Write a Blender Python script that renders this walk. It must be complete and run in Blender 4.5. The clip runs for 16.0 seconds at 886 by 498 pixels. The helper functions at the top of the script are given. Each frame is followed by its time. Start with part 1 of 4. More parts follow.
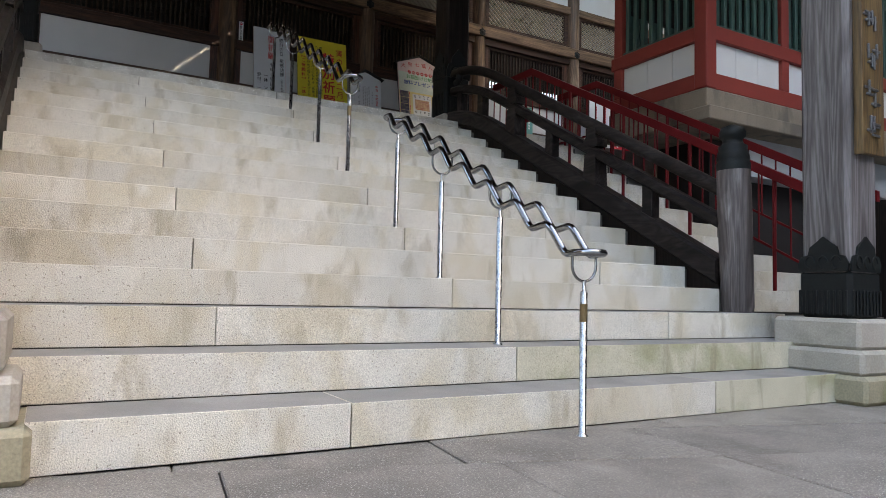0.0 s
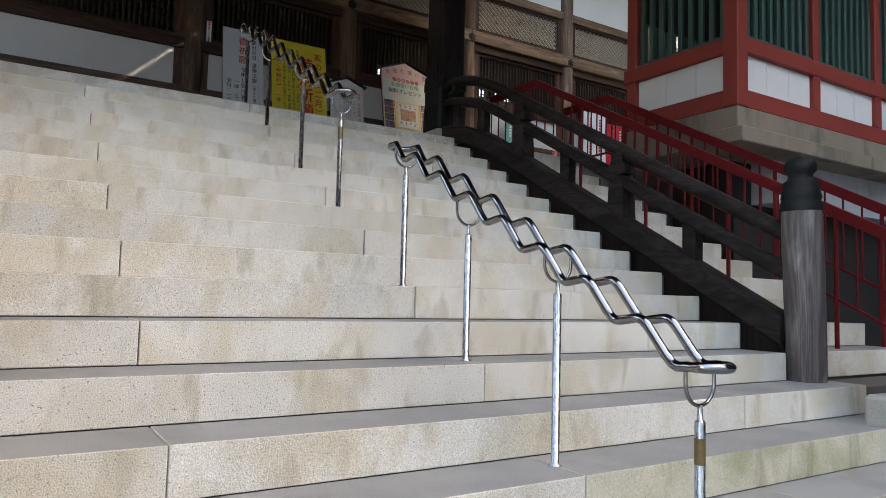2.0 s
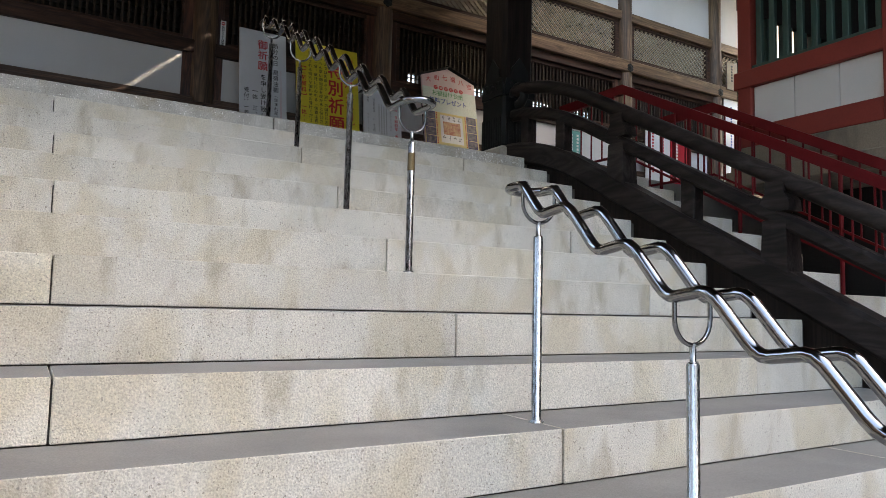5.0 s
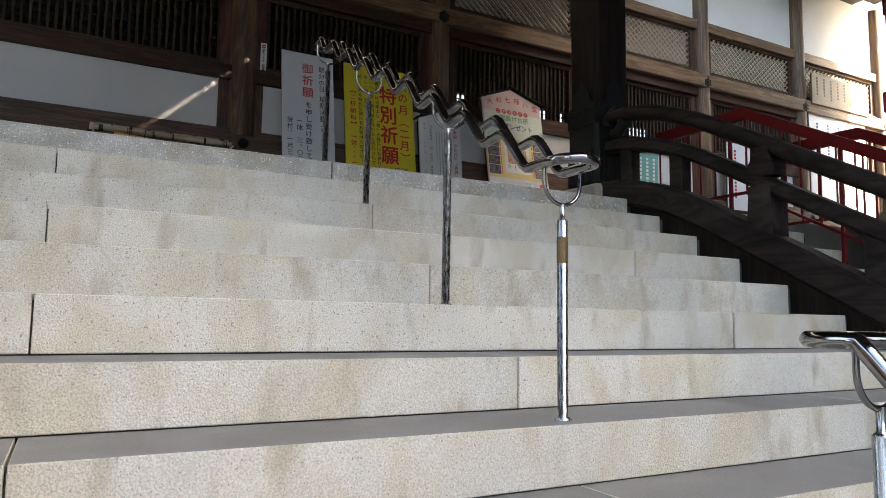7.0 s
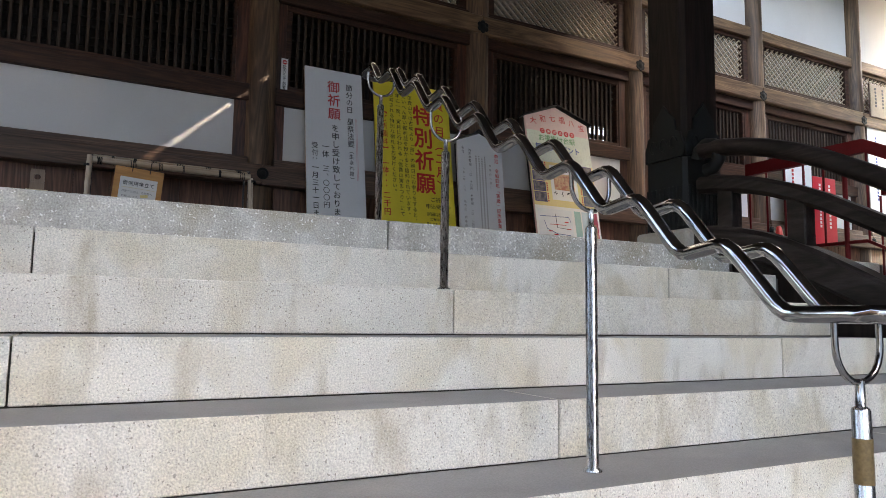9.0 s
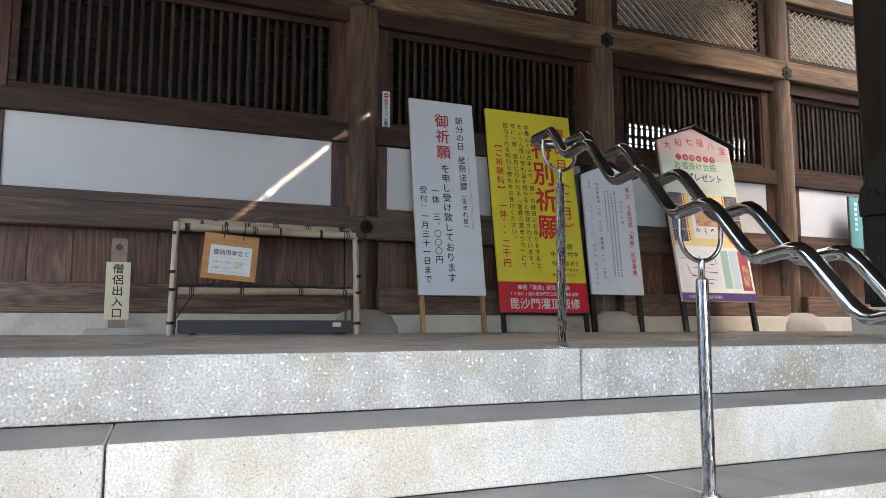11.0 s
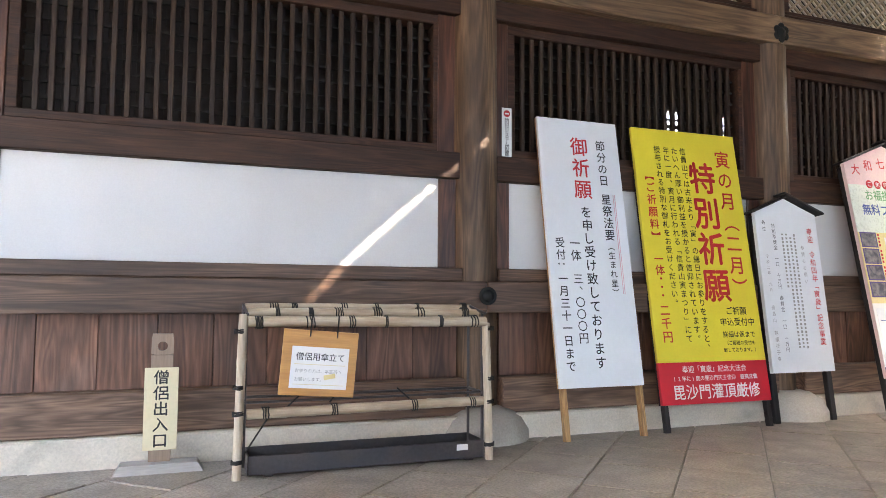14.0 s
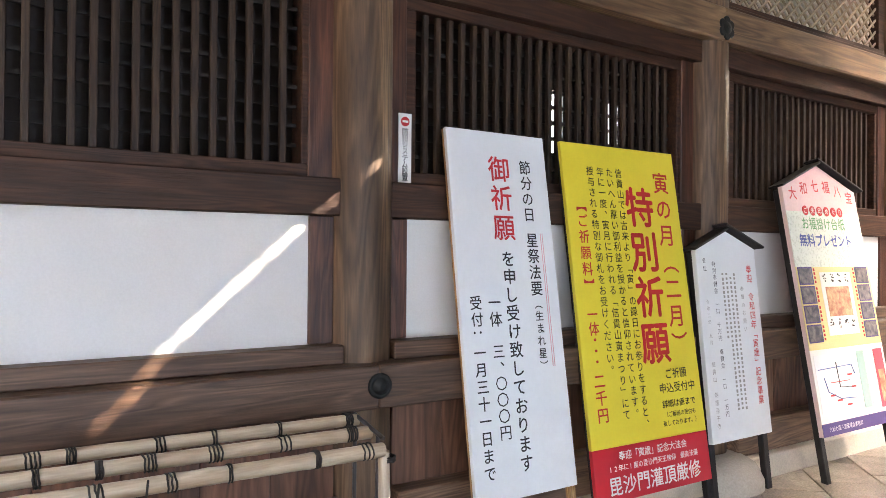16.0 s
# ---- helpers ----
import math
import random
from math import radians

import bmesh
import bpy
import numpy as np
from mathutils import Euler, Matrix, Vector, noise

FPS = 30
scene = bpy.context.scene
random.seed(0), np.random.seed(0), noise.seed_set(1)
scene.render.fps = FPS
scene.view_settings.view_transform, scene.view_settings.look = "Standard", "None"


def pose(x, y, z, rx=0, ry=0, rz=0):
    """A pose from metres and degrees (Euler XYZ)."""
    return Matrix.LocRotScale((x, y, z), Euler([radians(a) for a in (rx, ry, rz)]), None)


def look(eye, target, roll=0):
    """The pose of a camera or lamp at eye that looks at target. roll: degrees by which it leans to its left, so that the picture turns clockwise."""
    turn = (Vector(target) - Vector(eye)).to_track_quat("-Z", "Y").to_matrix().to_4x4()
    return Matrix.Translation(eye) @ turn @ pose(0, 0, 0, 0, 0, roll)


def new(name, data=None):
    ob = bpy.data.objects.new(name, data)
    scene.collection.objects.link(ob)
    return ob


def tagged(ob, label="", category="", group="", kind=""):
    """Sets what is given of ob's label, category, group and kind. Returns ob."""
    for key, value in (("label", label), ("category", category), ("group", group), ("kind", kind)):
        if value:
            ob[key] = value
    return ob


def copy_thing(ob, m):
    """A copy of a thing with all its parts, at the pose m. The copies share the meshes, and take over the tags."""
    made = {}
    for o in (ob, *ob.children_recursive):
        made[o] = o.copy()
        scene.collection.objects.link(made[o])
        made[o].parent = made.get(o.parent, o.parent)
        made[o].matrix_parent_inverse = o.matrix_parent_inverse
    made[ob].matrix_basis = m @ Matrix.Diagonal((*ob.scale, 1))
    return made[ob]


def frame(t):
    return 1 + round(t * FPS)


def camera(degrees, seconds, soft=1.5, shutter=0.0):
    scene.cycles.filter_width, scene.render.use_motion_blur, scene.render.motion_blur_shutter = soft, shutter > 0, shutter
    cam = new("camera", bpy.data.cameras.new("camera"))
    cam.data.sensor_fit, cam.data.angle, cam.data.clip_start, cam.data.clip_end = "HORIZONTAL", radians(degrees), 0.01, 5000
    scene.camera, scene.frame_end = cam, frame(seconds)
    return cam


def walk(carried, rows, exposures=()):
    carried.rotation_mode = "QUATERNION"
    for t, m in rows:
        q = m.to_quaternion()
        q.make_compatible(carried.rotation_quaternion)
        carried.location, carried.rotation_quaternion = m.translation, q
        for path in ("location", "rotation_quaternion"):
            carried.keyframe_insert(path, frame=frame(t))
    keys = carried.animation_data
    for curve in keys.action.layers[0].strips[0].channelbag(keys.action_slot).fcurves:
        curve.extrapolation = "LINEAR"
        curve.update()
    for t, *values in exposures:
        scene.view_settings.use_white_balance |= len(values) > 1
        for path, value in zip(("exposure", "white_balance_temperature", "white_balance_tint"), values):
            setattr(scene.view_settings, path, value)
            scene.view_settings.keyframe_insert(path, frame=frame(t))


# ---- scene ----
cam = camera(65.1, 16.0, soft=0.85)
EXPOSURES = [(0.0, 3.12, 7750, 12), (3.0, 3.22, 7750, 12), (6.5, 3.38, 7700, 12), (9.5, 4.05, 7550, 15), (12.0, 5.25, 7350, 12), (13.5, 5.77, 7650, 15), (16.0, 5.86, 7850, 17)]
PATH = [
    (0, (0.744, 0.391, 0.671), (1.731, 2.125, 0.802), 1.4),
    (0.5, (0.861, 0.683, 0.765), (1.87, 2.405, 0.896), 1.5),
    (1, (0.91, 0.951, 0.86), (1.943, 2.658, 0.994), 1.5),
    (1.5, (0.92, 1.202, 1.004), (1.974, 2.896, 1.142), 1.5),
    (2, (0.984, 1.441, 1.106), (2.045, 3.131, 1.244), 1.5),
    (2.5, (0.992, 1.665, 1.18), (2.043, 3.361, 1.322), 1.4),
    (3, (1.033, 1.921, 1.322), (2.078, 3.621, 1.465), 1.3),
    (3.2, (1.071, 2.039, 1.321), (2.118, 3.737, 1.466), 1.3),
    (5.3, (1.436, 3.358, 1.641), (2.447, 5.075, 1.816), 1.3),
    (5.5, (1.449, 3.512, 1.675), (2.451, 5.233, 1.861), 1.2),
    (6, (1.46, 3.778, 1.762), (2.443, 5.51, 1.952), 1.1),
    (6.5, (1.551, 4.036, 1.945), (2.499, 5.786, 2.143), 1.0),
    (7, (1.581, 4.343, 2.071), (2.522, 6.096, 2.274), 0.9),
    (7.5, (1.579, 4.549, 2.141), (2.521, 6.301, 2.349), 0.8),
    (8, (1.599, 4.764, 2.328), (2.543, 6.515, 2.535), 0.9),
    (8.5, (1.576, 5.049, 2.488), (2.522, 6.799, 2.694), 1.0),
    (9, (1.626, 5.353, 2.579), (2.558, 7.11, 2.787), 0.8),
    (9.5, (1.588, 5.609, 2.741), (2.477, 7.388, 2.952), 0.8),
    (9.7, (1.57, 5.737, 2.824), (2.429, 7.531, 3.037), 0.6),
    (12, (1.608, 6.959, 3.47), (2.336, 8.81, 3.675), 0.3),
    (12.5, (1.532, 7.263, 3.622), (2.255, 9.117, 3.829), 0.4),
    (13, (1.514, 7.55, 3.702), (2.237, 9.406, 3.886), 0.4),
    (13.5, (1.423, 7.839, 3.842), (2.131, 9.701, 4.012), 0.3),
    (14, (1.405, 8.114, 4.002), (2.096, 9.986, 4.141), 0.3),
    (14.5, (1.468, 8.407, 4.189), (2.165, 10.279, 4.294), 0.2),
    (15, (1.531, 8.745, 4.355), (2.281, 10.599, 4.418), 0.3),
    (15.5, (1.644, 9.034, 4.488), (2.529, 10.827, 4.519), 0.4),
    (16, (1.765, 9.366, 4.617), (2.835, 11.056, 4.627), 0.5),
]
walk(cam, [(t, look(eye, target, roll)) for t, eye, target, roll in PATH], EXPOSURES)

# ---- world, sun, exposure ----
SUN_DIR = Vector((-0.60, 0.50, -0.54)).normalized()
world = bpy.data.worlds.new("sky")
scene.world = world
world.use_nodes = True
wn = world.node_tree.nodes
sky = wn.new("ShaderNodeTexSky")
sky.sky_type, sky.sun_disc = "NISHITA", False
sky.sun_elevation = math.asin(-SUN_DIR.z)
sky.sun_rotation = math.atan2(-SUN_DIR.x, -SUN_DIR.y)
sky.air_density, sky.dust_density = 1.2, 2.5
world.node_tree.links.new(sky.outputs[0], wn["Background"].inputs[0])
wn["Background"].inputs[1].default_value = 0.15
sun_data = bpy.data.lights.new("sun", "SUN")
sun_data.energy, sun_data.angle, sun_data.color = 5.0, radians(0.5), (1.0, 0.93, 0.82)
sun = new("sun", sun_data)
sun.matrix_world = look((0, 0, 0), SUN_DIR)
scene.view_settings.exposure = 0.0

# ---- materials ----
def material(name, base, rough=0.7, metal=0.0, second=None, mix=0.5, scale=3.0, stretch=(1, 1, 1), fine=60.0,
             fine_amount=0.25, bump=0.3, speck=None, speck_scale=260.0, speck_cut=0.62, spread=0.0, stain=None, stain_scale=1.5,
             stain_stretch=(1, 1, 1), stain_cut=0.55, streak=None, streak_scale=4.0, streak_stretch=(2.2, 2.2, 0.35), streak_cut=0.56, rings=0.0,
             ring_count=9.0, spec=0.5):
    m = bpy.data.materials.new(name)
    m.use_nodes = True
    nt = m.node_tree
    N, L = nt.nodes, nt.links
    bsdf = N["Principled BSDF"]
    bsdf.inputs["Metallic"].default_value = metal
    bsdf.inputs["Specular IOR Level"].default_value = spec
    tc, info = N.new("ShaderNodeTexCoord"), N.new("ShaderNodeObjectInfo")
    shift = N.new("ShaderNodeVectorMath")
    shift.operation = "SCALE"
    shift.inputs[0].default_value = (13.1, 7.7, 9.3)
    L.new(info.outputs["Random"], shift.inputs["Scale"])
    add = N.new("ShaderNodeVectorMath")
    L.new(tc.outputs["Object"], add.inputs[0])
    L.new(shift.outputs[0], add.inputs[1])

    def noise_tex(sc, st, detail=4.0, distort=0.0):
        mp = N.new("ShaderNodeMapping")
        mp.inputs["Scale"].default_value = st
        L.new(add.outputs[0], mp.inputs[0])
        t = N.new("ShaderNodeTexNoise")
        t.inputs["Scale"].default_value, t.inputs["Detail"].default_value = sc, detail
        t.inputs["Distortion"].default_value = distort
        L.new(mp.outputs[0], t.inputs["Vector"])
        return t.outputs[0]

    def ramp(src, a, b):
        r = N.new("ShaderNodeMapRange")
        r.inputs[1].default_value, r.inputs[2].default_value = a, b
        L.new(src, r.inputs[0])
        return r.outputs[0]

    def blend(kind, fac, a, b):
        x = N.new("ShaderNodeMix")
        x.data_type, x.blend_type = "RGBA", kind
        for sock, v in ((x.inputs[0], fac), (x.inputs[6], a), (x.inputs[7], b)):
            if hasattr(v, "is_linked"):
                L.new(v, sock)
            elif isinstance(v, tuple):
                sock.default_value = (*v, 1)
            else:
                sock.default_value = v
        return x.outputs[2]

    second = second or tuple(c * 0.75 for c in base)
    big = noise_tex(scale, stretch, 5.0, 0.4)
    small = noise_tex(fine, stretch, 3.0)
    f = N.new("ShaderNodeMath")
    f.operation = "MULTIPLY"
    L.new(ramp(big, 0.35, 0.65), f.inputs[0])
    f.inputs[1].default_value = mix
    col = blend("MIX", f.outputs[0], base, second)
    if stain:
        s = N.new("ShaderNodeMath")
        s.operation = "MULTIPLY"
        L.new(ramp(noise_tex(stain_scale, stain_stretch, 5.0, 0.6), stain_cut, stain_cut + 0.14), s.inputs[0])
        s.inputs[1].default_value = 0.6
        col = blend("MIX", s.outputs[0], col, stain)
    if streak:
        s = N.new("ShaderNodeMath")
        s.operation = "MULTIPLY"
        L.new(ramp(noise_tex(streak_scale, streak_stretch, 6.0, 0.3), streak_cut, streak_cut + 0.16), s.inputs[0])
        s.inputs[1].default_value = 0.75
        col = blend("MIX", s.outputs[0], col, streak)
    if rings:
        k = N.new("ShaderNodeMath")
        k.operation = "MULTIPLY"
        L.new(noise_tex(scale * 0.55, stretch, 1.5, 0.9), k.inputs[0])
        k.inputs[1].default_value = ring_count
        pp = N.new("ShaderNodeMath")
        pp.operation = "PINGPONG"
        L.new(k.outputs[0], pp.inputs[0])
        pp.inputs[1].default_value = 0.5
        rm = N.new("ShaderNodeMath")
        rm.operation = "MULTIPLY"
        L.new(ramp(pp.outputs[0], 0.05, 0.45), rm.inputs[0])
        rm.inputs[1].default_value = rings
        col = blend("MIX", rm.outputs[0], col, blend("MULTIPLY", 1.0, col, (0.42, 0.38, 0.36)))
    g = blend("MIX", fine_amount, (1.0, 1.0, 1.0), (0.5, 0.5, 0.5))
    gm = N.new("ShaderNodeMix")
    gm.data_type = "RGBA"
    L.new(ramp(small, 0.3, 0.7), gm.inputs[0])
    L.new(g, gm.inputs[6])
    gm.inputs[7].default_value = (1 + 0.25 * fine_amount,) * 3 + (1,)
    col = blend("MULTIPLY", 1.0, col, gm.outputs[2])
    if speck:
        col = blend("MIX", ramp(noise_tex(speck_scale, (1, 1, 1), 1.0), speck_cut, speck_cut + 0.05), col, speck)
    if spread:
        hv = N.new("ShaderNodeHueSaturation")
        L.new(ramp(info.outputs["Random"], 0.0, 1.0), hv.inputs["Value"])
        r = hv.inputs["Value"].links[0].from_node
        r.inputs[3].default_value, r.inputs[4].default_value = 1 - spread, 1 + spread
        L.new(col, hv.inputs["Color"])
        col = hv.outputs[0]
    L.new(col, bsdf.inputs["Base Color"])
    rr = N.new("ShaderNodeMapRange")
    rr.inputs[3].default_value, rr.inputs[4].default_value = max(0.02, rough - 0.12), min(1, rough + 0.1)
    L.new(small, rr.inputs[0])
    L.new(rr.outputs[0], bsdf.inputs["Roughness"])
    if bump:
        b = N.new("ShaderNodeBump")
        b.inputs["Strength"].default_value, b.inputs["Distance"].default_value = bump, 0.004
        L.new(small, b.inputs["Height"])
        L.new(b.outputs[0], bsdf.inputs["Normal"])
    return m


def plain(name, col, rough=0.5, metal=0.0, fine=0.12):
    return material(name, col, rough, metal, fine_amount=fine, mix=0.25, bump=0.05)


GRANITE = material("granite", (0.725, 0.68, 0.595), 0.8, second=(0.61, 0.57, 0.495), mix=0.65, scale=3.5, fine=170, fine_amount=0.55, bump=1.0,
                   speck=(0.33, 0.295, 0.25), speck_scale=110, speck_cut=0.675, spread=0.09, stain=(0.575, 0.495, 0.345), stain_scale=2.3,
                   stain_stretch=(1.3, 1.3, 0.8), stain_cut=0.47, streak=(0.43, 0.37, 0.265), streak_scale=3.2, streak_stretch=(2.2, 2.2, 0.8), streak_cut=0.55)
WEATHERED = material("weathered_edge_granite", (0.66, 0.63, 0.57), 0.85, second=(0.46, 0.43, 0.37), mix=0.9, scale=7, fine=120, fine_amount=0.7, bump=1.0,
                     speck=(0.82, 0.80, 0.76), speck_scale=60, speck_cut=0.64, spread=0.08, stain=(0.42, 0.35, 0.24), stain_scale=3.0, stain_cut=0.52)
MOSS_GRANITE = material("mossy_granite", (0.57, 0.53, 0.41), 0.8, second=(0.44, 0.415, 0.31), mix=0.7, scale=3.0, fine=130, fine_amount=0.4, bump=0.5,
                        speck=(0.10, 0.085, 0.07), speck_scale=150, speck_cut=0.72, stain=(0.27, 0.265, 0.13), stain_scale=2.2, stain_cut=0.47,
                        streak=(0.24, 0.20, 0.13), streak_cut=0.57)
# upward faces of the step blocks: darker, greyer and smoother than the risers
TREAD = material("grey_tread_granite", (0.31, 0.292, 0.27), 0.65, second=(0.235, 0.222, 0.205), mix=0.8, scale=2.2, fine=160, fine_amount=0.4, bump=0.4,
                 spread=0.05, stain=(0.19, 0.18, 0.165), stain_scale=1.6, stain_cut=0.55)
PAVING = material("paving_granite", (0.27, 0.24, 0.205), 0.85, second=(0.17, 0.15, 0.127), mix=0.7, scale=2.6, fine=130, fine_amount=0.85, bump=1.0,
                  speck=(0.44, 0.40, 0.35), speck_scale=150, speck_cut=0.64, spread=0.10, stain=(0.14, 0.12, 0.10), stain_scale=1.8, stain_cut=0.54)
SLATE = material("floor_slate", (0.35, 0.30, 0.25), 0.5, second=(0.22, 0.19, 0.158), mix=0.95, scale=4.5, fine=75, fine_amount=0.85, bump=0.8,
                 spread=0.14, stain=(0.26, 0.225, 0.17), stain_scale=2.2, stain_cut=0.52)
MORTAR = material("mortar", (0.30, 0.28, 0.25), 0.95, scale=6, fine=120, fine_amount=0.5)
JOINT = material("dark_joint", (0.10, 0.088, 0.075), 0.95, scale=6, fine=120, fine_amount=0.5)
PLINTH = material("plinth_stone", (0.42, 0.38, 0.325), 0.85, second=(0.32, 0.285, 0.24), scale=3, fine=80, fine_amount=0.3, bump=0.4,
                  stain=(0.27, 0.26, 0.21), stain_scale=2.5, stain_cut=0.56)
MOSSY = material("mossy_stone", (0.33, 0.29, 0.20), 0.9, second=(0.24, 0.21, 0.135), scale=3, fine=70, fine_amount=0.4, bump=0.5,
                 stain=(0.17, 0.17, 0.07), stain_scale=3.5, stain_cut=0.52)
PALE_SILL = material("pale_sill_stone", (0.64, 0.575, 0.475), 0.85, second=(0.52, 0.465, 0.38), scale=3, fine=90, fine_amount=0.25, bump=0.4,
                     stain=(0.36, 0.33, 0.27), stain_scale=2.5, stain_cut=0.56)
WOOD_ARGS = dict(mix=0.85, fine_amount=0.6, bump=0.4, rings=0.75)
BOARD = material("red_brown_boards", (0.25, 0.115, 0.068), 0.55, second=(0.115, 0.05, 0.03), scale=2.2, stretch=(5, 5, 0.5), fine=14, spread=0.25, stain=(0.16, 0.10, 0.075), stain_scale=1.5, stain_cut=0.55, **WOOD_ARGS)
SILL_WOOD = material("greyed_ground_rail", (0.26, 0.155, 0.10), 0.6, second=(0.13, 0.075, 0.05), scale=2.2, stretch=(0.5, 8, 8), fine=14, **WOOD_ARGS)
LOWER_BEAM = material("lower_beam_wood", (0.16, 0.088, 0.053), 0.55, second=(0.08, 0.043, 0.027), scale=2.0, stretch=(0.5, 8, 8), fine=14, **WOOD_ARGS)
WOOD_X = material("cedar_along_x", (0.080, 0.034, 0.0175), 0.6, second=(0.032, 0.0145, 0.0085), scale=2.2, stretch=(0.6, 9, 9), fine=14, spec=0.35, **WOOD_ARGS)
WOOD_Z = material("cedar_upright", (0.135, 0.05, 0.027), 0.42, second=(0.05, 0.02, 0.012), scale=2.2, stretch=(9, 9, 0.6), fine=14, spread=0.2, **WOOD_ARGS)
PILLAR = material("pillar_wood", (0.19, 0.112, 0.060), 0.6, second=(0.065, 0.036, 0.020), scale=1.8, stretch=(6, 6, 0.5), fine=16, stain=(0.29, 0.19, 0.11), stain_scale=1.3, stain_stretch=(2.5, 2.5, 0.5), stain_cut=0.55, **WOOD_ARGS)
BEAM = material("beam_wood", (0.27, 0.165, 0.088), 0.55, second=(0.115, 0.066, 0.034), scale=1.6, stretch=(0.5, 7, 7), fine=14, **WOOD_ARGS)
SLAT = material("slat_wood", (0.058, 0.035, 0.020), 0.6, second=(0.026, 0.013, 0.0075), scale=2.0, stretch=(9, 9, 0.6), fine=18, spec=0.35, **WOOD_ARGS)
LATTICE = material("lattice_wood", (0.37, 0.29, 0.195), 0.6, second=(0.23, 0.17, 0.11), scale=4, stretch=(1, 1, 1), fine=40, fine_amount=0.3)
PALE_PLANK = material("pale_grey_planks", (0.72, 0.67, 0.58), 0.8, second=(0.56, 0.51, 0.43), scale=5, fine=60, fine_amount=0.3)
GREY_WOOD = material("weathered_grey_wood", (0.215, 0.195, 0.195), 0.6, second=(0.11, 0.095, 0.093), scale=1.8, stretch=(6, 6, 0.45), fine=16, **WOOD_ARGS)
RAIL_WOOD = material("weathered_rail_wood", (0.036, 0.027, 0.024), 0.6, second=(0.011, 0.008, 0.007), scale=1.8, stretch=(7, 0.7, 4), fine=20, stain=(0.075, 0.064, 0.060), stain_scale=1.4, stain_stretch=(3, 0.8, 2), stain_cut=0.58, spec=0.2, **WOOD_ARGS)
NEWEL_WOOD = material("flaking_newel_wood", (0.20, 0.17, 0.165), 0.65, second=(0.095, 0.075, 0.070), scale=1.8, stretch=(6, 6, 0.45), fine=16,
                      stain=(0.48, 0.45, 0.44), stain_scale=1.6, stain_stretch=(2.2, 2.2, 0.8), stain_cut=0.55, **WOOD_ARGS)
DARK_WOOD = material("dark_column_wood", (0.021, 0.013, 0.010), 0.65, second=(0.011, 0.007, 0.0055), scale=1.6, stretch=(7, 7, 0.4), fine=16, spec=0.2, **WOOD_ARGS)
PLASTER = material("white_plaster", (0.66, 0.65, 0.63), 0.9, second=(0.59, 0.58, 0.56), mix=0.5, scale=1.6, fine=120, fine_amount=0.08, bump=0.12)
# near-black: the shade of unlit interiors and recesses is in this colour
SHADE_BOARD = material("near_black_shade_board", (0.014, 0.010, 0.008), 0.8, scale=3, fine=40)
CHROME = material("polished_steel", (0.33, 0.33, 0.335), 0.12, 1.0, second=(0.27, 0.27, 0.275), scale=6, fine=40, fine_amount=0.12, bump=0.02)
POST_STEEL = material("brushed_steel_post", (0.43, 0.43, 0.425), 0.28, 1.0, second=(0.37, 0.37, 0.365), scale=6, stretch=(1, 1, 0.05), fine=500, fine_amount=0.1, bump=0.0)
BRASS = material("worn_brass_label", (0.20, 0.135, 0.06), 0.45, 0.4, scale=30, fine=120, fine_amount=0.5)
BRONZE = material("green_black_bronze", (0.0085, 0.0088, 0.0085), 0.6, 0.0, second=(0.010, 0.014, 0.013), mix=0.5, scale=9, fine=80, fine_amount=0.4, bump=0.4, spec=0.25)
RED = material("vermilion_paint", (0.27, 0.045, 0.034), 0.55, second=(0.20, 0.036, 0.028), scale=2, fine=60, fine_amount=0.15, bump=0.12, spec=0.25)
DARK_RED = material("red_rail_paint", (0.15, 0.009, 0.011), 0.55, second=(0.10, 0.006, 0.008), scale=4, fine=60, fine_amount=0.2, bump=0.1, spec=0.15)
GREEN_SLAT = material("dark_green_paint", (0.028, 0.075, 0.062), 0.5, second=(0.02, 0.05, 0.042), scale=5, stretch=(3, 3, 0.4), fine=50, fine_amount=0.25, bump=0.1)
CONCRETE = material("stained_concrete", (0.26, 0.21, 0.155), 0.9, second=(0.17, 0.135, 0.10), scale=1.8, fine=70, fine_amount=0.3, bump=0.4,
                    stain=(0.08, 0.07, 0.06), stain_scale=2.2, stain_stretch=(1.5, 1.5, 0.5), stain_cut=0.52)
GREY_WALL = material("pale_grey_render", (0.46, 0.46, 0.47), 0.9, scale=1.5, fine=80, fine_amount=0.2, stain=(0.28, 0.27, 0.26), stain_scale=1.8,
                     stain_stretch=(3, 3, 0.4), stain_cut=0.58)
BAMBOO = material("pale_bamboo", (0.52, 0.42, 0.30), 0.42, second=(0.33, 0.225, 0.145), mix=0.75, scale=3, stretch=(1.2, 12, 12), fine=14, fine_amount=0.3, bump=0.15)
BAMBOO_Z = material("pale_bamboo_upright", (0.58, 0.48, 0.36), 0.45, second=(0.30, 0.23, 0.16), mix=0.7, scale=3, stretch=(12, 12, 1.2), fine=14, fine_amount=0.3, bump=0.15)
CORD = material("black_cord", (0.012, 0.011, 0.010), 0.75, scale=30, fine=300, fine_amount=0.5, bump=0.5)
TRAY = material("black_sheet_metal", (0.05, 0.05, 0.056), 0.4, 0.4, second=(0.10, 0.07, 0.055), scale=5, fine=60, fine_amount=0.3)
PINE = material("fresh_pine", (0.56, 0.33, 0.14), 0.6, second=(0.46, 0.25, 0.10), scale=3, stretch=(8, 8, 0.6), fine=20, **WOOD_ARGS)
